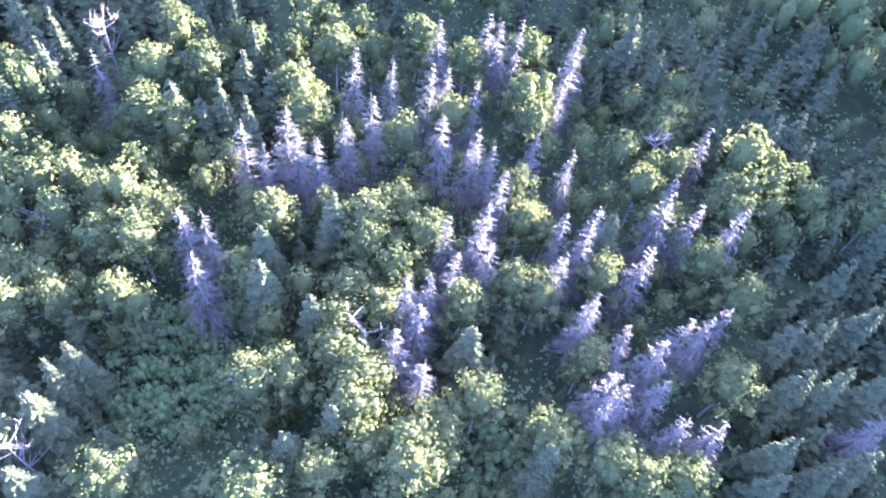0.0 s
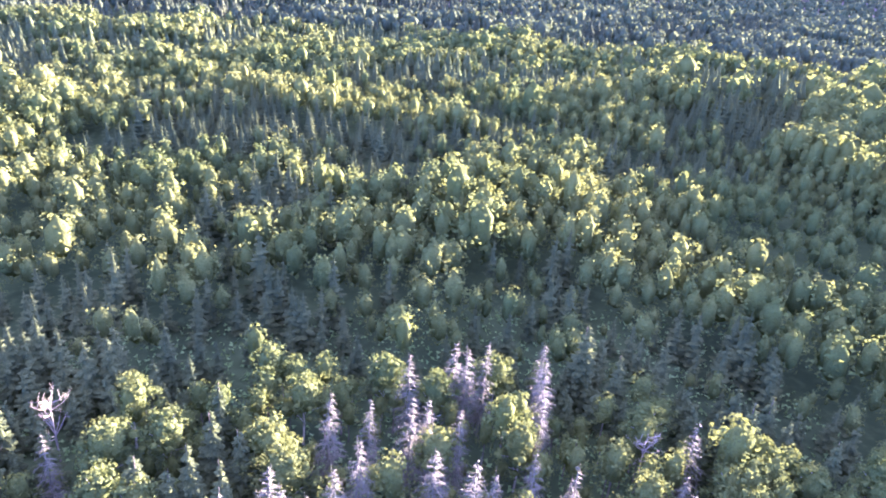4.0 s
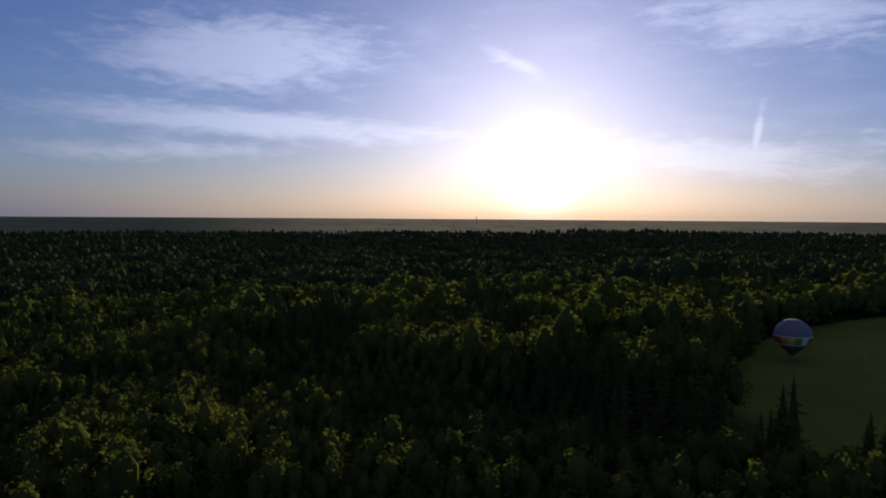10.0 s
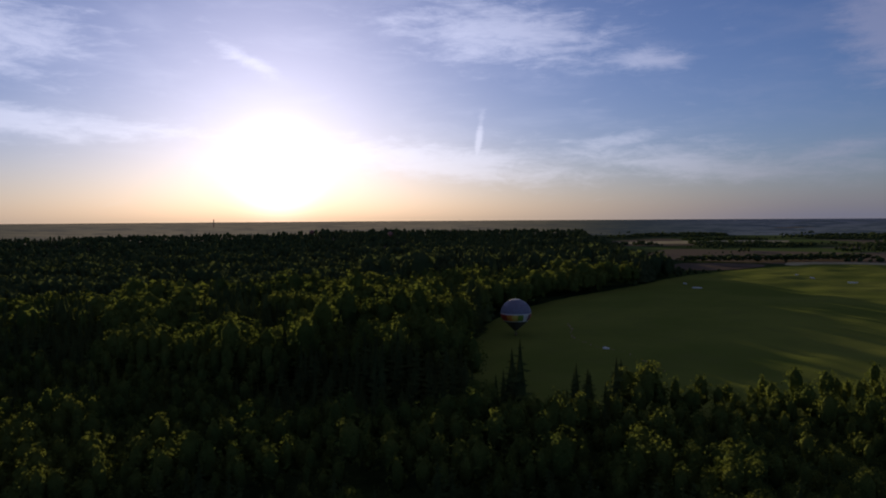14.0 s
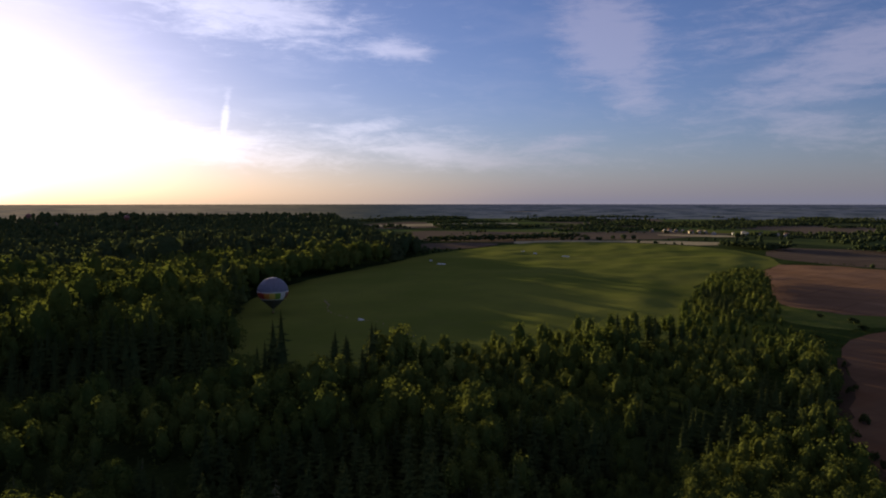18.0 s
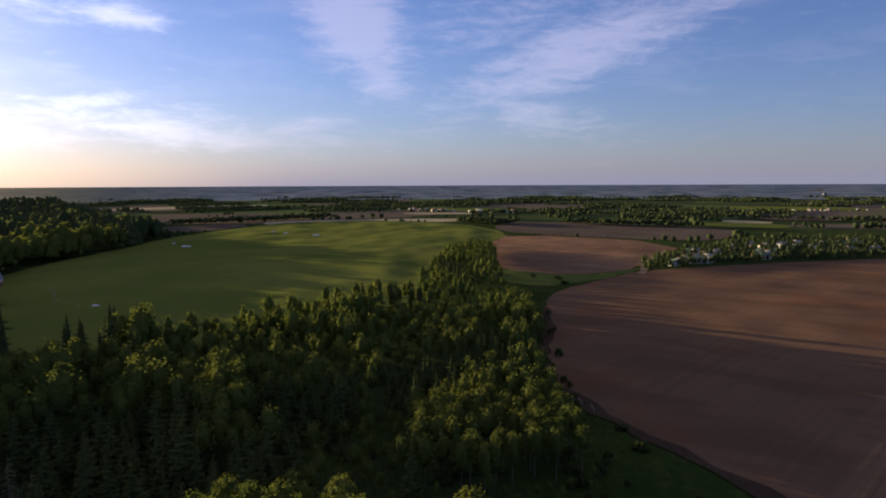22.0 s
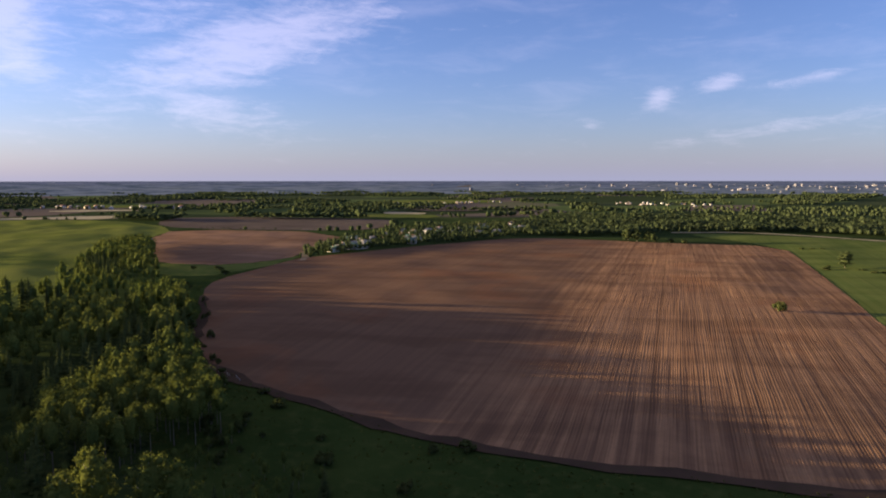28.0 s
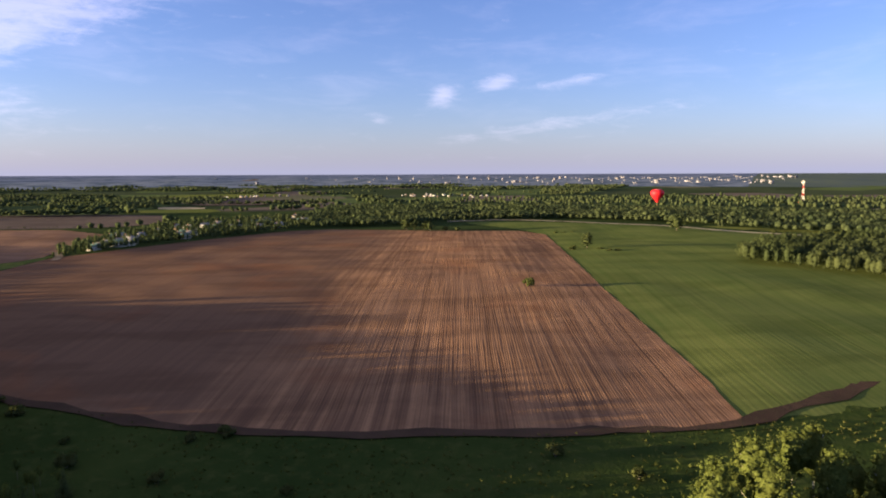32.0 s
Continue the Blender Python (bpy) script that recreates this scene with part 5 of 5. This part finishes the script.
# ---- houses ----
def house(w, d, h, rise, wall, roof, label):
    top = new("house")
    V, F = box(0, 0, -0.4, w, d, h + 0.4)
    k = len(V)
    V = np.concatenate([V, [(-w / 2, 0, h + rise), (w / 2, 0, h + rise)]])
    F = np.concatenate([F, [(4, 7, k), (5, k + 1, 6)]])
    piece("wall", (V, F), wall, top)
    for sgn in (-1, 1):
        o, t = 0.35, 0.14
        e = rise / (d / 2) * o
        ys, ye = sgn * (d / 2 + o), 0.0
        P = [(-w / 2 - o, ys, h - e), (w / 2 + o, ys, h - e), (w / 2 + o, ye, h + rise), (-w / 2 - o, ye, h + rise)]
        P = np.array(P + [(a, b, c + t) for a, b, c in P])
        piece("roof_slope", (P, box(0, 0, 0, 1, 1, 1)[1]), roof, top)
    piece("chimney", box(w * 0.2, d * 0.12, h + rise * 0.4, 0.6, 0.6, rise * 0.6 + 0.9), M_BRICK, top)
    for x in (-w * 0.28, 0.05, w * 0.3):
        for sgn in (-1, 1):
            win = piece("window", box(x, sgn * (d / 2 + 0.02), h * 0.38, 1.15, 0.08, 1.3), M_WHITE, top)
            piece("pane", box(x, sgn * (d / 2 + 0.05), h * 0.38 + 0.1, 0.95, 0.06, 1.1), M_GLASS, win)
    for sgn in (-1, 1):
        win = piece("window", box(sgn * (w / 2 + 0.02), d * 0.1, h * 0.38, 0.08, 1.1, 1.3), M_WHITE, top)
        piece("pane", box(sgn * (w / 2 + 0.05), d * 0.1, h * 0.38 + 0.1, 0.06, 0.9, 1.1), M_GLASS, win)
    piece("door", box(w / 2 + 0.03, -d * 0.28, 0, 0.1, 0.95, 2.05), M_TIMBER, top)
    return tagged(top, label, "house", "village houses")


HOUSES = [house(9, 7, 3.2, 2.6, M_WHITE, M_ROOFGREY, "white rendered cottage with grey gabled roof"), house(8, 6.5, 2.9, 3.0, M_TIMBER, M_ROOFGREY, "weathered timber dacha with grey gabled roof"),
          house(10, 8, 5.4, 2.6, M_CREAM, M_ROOFRED, "two storey cream house with red roof"), house(7, 6, 2.8, 2.8, M_TIMBER, M_ROOFGREEN, "small timber dacha with green roof"),
          house(11, 8, 5.6, 3.0, M_BRICK, M_ROOFRED, "two storey brick house with red roof"), house(12, 7, 3.4, 2.0, M_WHITE, M_ROOFGREEN, "long white house with green roof")]
used = set()


def put_house(i, x, y, rz, big=1.0):
    m = pose(x, y, float(height(x, y)) + 0.3, 0, 0, rz)
    if i in used:
        ob = copy_thing(HOUSES[i], m)
    else:
        ob = HOUSES[i]
        ob.matrix_basis = m
        used.add(i)
    ob.scale = (big, big, big)


rs = random.Random(8)
for i, x, y in ((0, 326, -369), (5, 341, -437), (0, 334, -600), (2, 369, -628), (0, 386, -526), (5, 318, -350), (0, 352, -400)):
    put_house(i, x, y, rs.uniform(0, 180), 0.92)
for q in range(30):
    t = q / 30
    y = -322 - 300 * t + rs.uniform(-8, 8)
    put_house(rs.choice((0, 1, 1, 1, 3, 5, 0)), 313 + (min(400, 296 - 0.89 * (294 + y)) - 313) * rs.random(), y, rs.choice((20, 110)) + rs.uniform(-12, 12), rs.uniform(0.7, 0.9))
for q in range(26):
    t = q / 26
    put_house(rs.choice((0, 1, 1, 5)), 985 - 85 * t + rs.uniform(-16, 16), -1015 - 275 * t, rs.uniform(0, 180), 0.66)
for q in range(26):
    put_house(rs.choice((0, 0, 1, 5)), rs.uniform(450, 660), rs.uniform(-1470, -1340), rs.uniform(0, 180), 0.52)
for q in range(16):
    t = q / 16
    put_house(rs.choice((0, 1, 2)), 1360 - 200 * t + rs.uniform(-30, 30), -450 - 180 * t + rs.uniform(-30, 30), rs.uniform(0, 180), 0.85)


# ---- the far town ----
def block(w, d, h, mat, label):
    top = new("apartment_building")
    piece("wall", box(0, 0, -3, w, d, h + 3), mat, top)
    piece("roof", box(0, 0, h, w + 0.8, d + 0.8, 0.9), M_ROOFGREY, top)
    for f in range(int(h / 3)):
        for sgn in (-1, 1):
            piece("window_band", box(0, sgn * (d / 2 + 0.03), 1.0 + 3 * f, w * 0.92, 0.1, 1.35), M_GLASS, top)
    return tagged(top, label, "building", "town buildings")


M_PANEL = plain("concrete_panel", (0.30, 0.30, 0.34), 0.8, 0.2, 0.01)
BLOCKS = [block(64, 14, 15, M_PANEL, "long white apartment block in the far town"), block(26, 18, 30, M_PANEL, "white apartment tower in the far town"), block(70, 40, 10, M_PANEL, "low white factory hall in the far town"), block(54, 14, 18, M_PANEL, "grey-white apartment block in the far town"), block(40, 14, 27, M_PANEL, "tall pale apartment block in the far town")]
done = set()
for q in range(150):
    a = radians(137 + 46 * ((q * 0.618) % 1.0) ** 0.42)
    r = rs.uniform(2560, 3350)
    x, y = -60 + r * math.sin(a), r * math.cos(a)
    i = rs.choice((0, 0, 1, 1, 1, 2, 2, 3, 4))
    m = pose(x, y, float(height(x, y) + far_rise(x, y)) + 0.5, 0, 0, -math.degrees(a) + rs.uniform(-35, 35))
    if i in done:
        ob = copy_thing(BLOCKS[i], m)
    else:
        ob = BLOCKS[i]
        ob.matrix_basis = m
        done.add(i)
    k = 0.12 + 0.26 * rs.random() ** 2
    ob.scale = (k, k, k)


# ---- masts ----
def lattice_mast(x, y, height_m, label):
    top = new("radio_mast")
    k, wide = 9, 2.3
    for i in range(k):
        z0, z1 = height_m * i / k, height_m * (i + 1) / k
        w0, w1 = wide * (1 - 0.7 * i / k), wide * (1 - 0.7 * (i + 1) / k)
        bars = []
        for a in range(4):
            ca, sa = math.cos(a * math.pi / 2 + 0.78), math.sin(a * math.pi / 2 + 0.78)
            cb, sb = math.cos((a + 1) * math.pi / 2 + 0.78), math.sin((a + 1) * math.pi / 2 + 0.78)
            bars += [tube([(ca * w0, sa * w0, z0), (ca * w1, sa * w1, z1)], (0.22, 0.22), 4), tube([(ca * w0, sa * w0, z0), (cb * w1, sb * w1, z1)], (0.14, 0.14), 4), tube([(cb * w0, sb * w0, z0), (ca * w1, sa * w1, z1)], (0.14, 0.14), 4), tube([(ca * w1, sa * w1, z1), (cb * w1, sb * w1, z1)], (0.14, 0.14), 4)]
        piece("mast_section", join(bars), M_RED if i % 3 == 0 else M_WHITE, top)
    piece("platform", box(0, 0, height_m - 3, 7.0, 3.0, 1.0), M_WHITE, top)
    for a in range(3):
        piece("antenna", box(1.6 * math.cos(a * 2.1), 1.6 * math.sin(a * 2.1), height_m - 2.0, 0.5, 0.4, 3.6), M_WHITE, top)
    piece("equipment_hut", box(4.5, 0, -0.3, 5, 3.5, 3.2), M_RED, top)
    top.matrix_basis = pose(x, y, float(height(x, y)))
    return tagged(top, label, "mast")


lattice_mast(-171, -1290, 37, "red and white lattice radio mast rising from the wood")
chimney = new("factory_chimney")
piece("shaft", tube([(0, 0, -4), (0, 0, 20), (0, 0, 46)], (2.6, 2.2, 1.7), 10), M_BRICK, chimney)
piece("rim", tube([(0, 0, 45), (0, 0, 47)], (2.0, 2.0), 10), M_STEEL, chimney)
chimney.matrix_basis = pose(2552, 2103, float(height(2552, 2103)))
tagged(chimney, "slim dark chimney on the far skyline", "chimney")


tower = new("water_tower")
piece("shaft", tube([(0, 0, -3), (0, 0, 17)], (2.6, 2.3), 12), M_WHITE, tower)
piece("tank", tube([(0, 0, 17), (0, 0, 18), (0, 0, 24), (0, 0, 26)], (2.6, 4.2, 4.2, 0.6), 12), M_WHITE, tower)
tower.matrix_basis = pose(135, 2487, float(height(135, 2487) + far_rise(135, 2487)))
tagged(tower, "small white water tower above the far woods", "tower")


# ---- balloons ----
def turned(profile, a0, a1, steps, bulge=0.0, gores=16):
    """A stretch of an envelope between two bearings."""
    prof = np.array(profile, float)
    a = np.linspace(a0, a1, steps + 1)
    puff = 1 + bulge * np.abs(np.sin(a * gores / 2))
    V = np.stack([np.outer(prof[:, 0], np.cos(a) * puff), np.outer(prof[:, 0], np.sin(a) * puff), np.repeat(prof[:, 1:2], steps + 1, 1)], -1).reshape(-1, 3)
    F, s = [], steps + 1
    for i in range(len(prof) - 1):
        for j in range(steps):
            q = (i * s + j, i * s + j + 1, (i + 1) * s + j + 1, (i + 1) * s + j)
            F += [q[:3], (q[0], q[2], q[3])]
    return V, np.array(F)


def shape_at(keys, z0, z1, steps):
    zs = np.linspace(z0, z1, steps + 1)
    k = np.array(keys, float)
    # smooth profile through the key rings
    fine = np.interp(np.linspace(0, 1, 200), np.linspace(0, 1, len(k)), np.arange(len(k)))
    i = np.clip(fine.astype(int), 0, len(k) - 2)
    t = (fine - i)[:, None]
    p = [k[np.clip(i + o, 0, len(k) - 1)] for o in (-1, 0, 1, 2)]
    c = 0.5 * (2 * p[1] + (p[2] - p[0]) * t + (2 * p[0] - 5 * p[1] + 4 * p[2] - p[3]) * t ** 2 + (3 * p[1] - p[0] - 3 * p[2] + p[3]) * t ** 3)
    return np.column_stack([np.maximum(0.02, np.interp(zs, c[:, 1], c[:, 0])), zs])


RINGS = [(1.5, 3.6), (3.6, 5.6), (6.6, 8.2), (9.4, 10.8), (10.9, 13.6), (11.1, 15.8), (10.5, 18.4), (8.9, 21.0), (6.2, 23.3), (3.0, 24.7), (0.05, 25.0)]


def cloth(name, colour):
    m, n = material(name)
    p = place_of(n)
    k = n.noise(p, 0.7, 4.0)
    finish(n, n.mix(n.ease(k, 0.3, 0.7), tuple(v * 0.9 for v in colour), tuple(min(1, v * 1.08) for v in colour)), 0.55, k, 0.15, 0.1, through=0.15)
    return m


TEAR = [(1.9, 4.8), (3.4, 7.0), (5.6, 9.6), (7.9, 12.2), (9.8, 14.8), (10.9, 17.4), (11.0, 19.4), (10.1, 21.5), (8.0, 23.3), (4.8, 24.5), (2.4, 24.9), (0.05, 25.0)]


def balloon(body, panels, border, label, form=RINGS, under=None, scale=1.0):
    top = new("hot_air_balloon")
    full = 2 * math.pi
    lower = piece("envelope_bottom", turned(shape_at(form, form[0][1], 10.2, 8), 0, full, 64, 0.018), under or body, top)
    piece("envelope_top", turned(shape_at(form, 15.8, 24.6, 12), 0, full, 64, 0.018), body, top)
    piece("crown_cap", turned(shape_at(form, 24.6, 25.0, 3), 0, full, 32), border, top, "pale crown ring")
    if panels:
        for z0, z1 in ((10.2, 10.8), (15.2, 15.8)):
            piece("border_stripe", turned(shape_at(form, z0, z1, 2), 0, full, 64, 0.018), border, top)
        for i, mt in enumerate(panels):
            piece("panel", turned(shape_at(form, 10.8, 15.2, 5), full * i / 16, full * (i + 1) / 16, 4, 0.018), mt, top)
    else:
        piece("envelope_middle", turned(shape_at(form, 10.2, 15.8, 7), 0, full, 64, 0.018), body, top)
    piece("skirt", turned([(1.5, 3.9), (1.9, 4.8)], 0, full, 24), border if panels else body, top)
    ropes = [tube([(sx * 0.75, sy * 0.6, 1.1), (sx * 1.1, sy * 1.0, 4.2)], (0.04, 0.04), 4) for sx in (-1, 1) for sy in (-1, 1)]
    for r in ropes:
        piece("rope", r, M_STEEL, top)
    piece("burner", join([tube([(0.25, 0, 2.4), (0.25, 0, 3.1)], (0.16, 0.12), 8), tube([(-0.25, 0, 2.4), (-0.25, 0, 3.1)], (0.16, 0.12), 8), box(0, 0, 2.3, 1.5, 1.1, 0.1)]), M_STEEL, top)
    basket = piece("basket", join([box(0, -0.62, 0, 1.7, 0.1, 1.15), box(0, 0.62, 0, 1.7, 0.1, 1.15), box(-0.8, 0, 0, 0.1, 1.14, 1.15), box(0.8, 0, 0, 0.1, 1.14, 1.15), box(0, 0, 0, 1.6, 1.14, 0.1)]), M_WICKER, top)
    piece("basket_rim", join([tube([(-0.85, -0.66, 1.15), (0.85, -0.66, 1.15), (0.85, 0.66, 1.15), (-0.85, 0.66, 1.15), (-0.85, -0.66, 1.15)], (0.07,) * 5, 6)]), M_STEEL, basket)
    top.scale = (scale, scale, scale)
    return tagged(top, label, "balloon", "hot air balloons")


C_GREY, C_WHITE = cloth("grey_cloth", (0.21, 0.21, 0.29)), cloth("white_cloth", (0.78, 0.76, 0.74))
C_RED, C_ORANGE, C_YELLOW, C_GREEN, C_WINE = cloth("red_cloth", (0.55, 0.07, 0.04)), cloth("orange_cloth", (0.75, 0.28, 0.05)), cloth("yellow_cloth", (0.75, 0.52, 0.10)), cloth("green_cloth", (0.20, 0.32, 0.05)), cloth("wine_cloth", (0.30, 0.14, 0.13))
BAND = [C_RED, C_ORANGE, C_YELLOW, C_WINE, C_WINE, C_RED, C_RED, C_ORANGE, C_YELLOW, C_GREEN, C_WHITE, C_WINE, C_RED, C_RED, C_WINE, C_ORANGE]
# lower cloth is grey-brown, darkened in colour for the unlit underside
grey_balloon = balloon(C_GREY, BAND, C_WHITE, "grey hot-air balloon with rainbow band, landed by the wood", RINGS, cloth("shaded_cloth", (0.105, 0.098, 0.085)))
grey_balloon.matrix_basis = pose(364.9, 109.1, float(height(364.9, 109.1)) + 0.2)
grey_balloon.scale = (0.86, 0.86, 0.92)
red_balloon = balloon(cloth("scarlet_cloth", (0.62, 0.02, 0.03)), None, C_WHITE, "scarlet hot-air balloon drifting low over the wood", TEAR)
red_balloon.matrix_basis = pose(4.6, -868, 23.0)
red_balloon.scale = (0.72, 0.72, 0.78)
for x, y, z in ((1711, 1071, 30.0), (1615, 772, 27.0)):
    b = balloon(C_WINE, None, C_WINE, "dark distant hot-air balloon low over far fields")
    b.matrix_basis = pose(x, y, z)
    b.scale = (0.6, 0.6, 0.6)


# ---- white wrapped rolls and stakes in the fields ----
def silage_roll(x, y, rz, length):
    rnd = np.random.RandomState(int(abs(x)))
    zs = np.linspace(-length / 2, length / 2, 10)
    r = 0.75 * np.minimum(1, np.sqrt(np.maximum(0.02, 1 - (np.abs(zs) / (length / 2)) ** 6))) * rnd.uniform(0.93, 1.05, 10)
    top = new("silage_roll")
    piece("wrap", tube(np.column_stack([zs, 0 * zs, 0 * zs + 0.6]), r, 12), M_FILM, top)
    for e in (-0.3, 0.25):
        piece("strap", tube([(e * length - 0.06, 0, 0.6), (e * length + 0.06, 0, 0.6)], (0.80, 0.80), 12), M_STEEL, top)
    top.matrix_basis = pose(x, y, float(height(x, y)) + 1.6, 0, 0, rz)
    return tagged(top, "white plastic-wrapped roll lying on the green field", "bale", "wrapped rolls")


for x, y, rz, l in ((600, 1, 80, 9), (690, -138, 70, 9), (735, -110, 75, 5), (770, -100, 80, 4), (500, -256, 100, 8), (504, -268, 95, 7), (321, 48, 60, 4.5), (640, 12, 60, 4)):
    silage_roll(x, y, rz, l)
for i in range(7):
    st = new("stake")
    piece("post", tube([(0, 0, -0.3), (0, 0.03, 1.9)], (0.09, 0.08), 6), M_WHITE, st)
    piece("cap", tube([(0, 0.03, 1.9), (0, 0.03, 2.0)], (0.1, 0.02), 6), M_RED, st)
    st.matrix_basis = pose(84 + i * 2.1, -108.5 - 0.7 * (i % 3), float(height(90, -108)) + 0.2, 0, (i * 37) % 9 - 4)
    st.scale = (0.6, 0.6, 0.6)
    tagged(st, "short white wooden stake at the field corner", "stake", "field stakes")
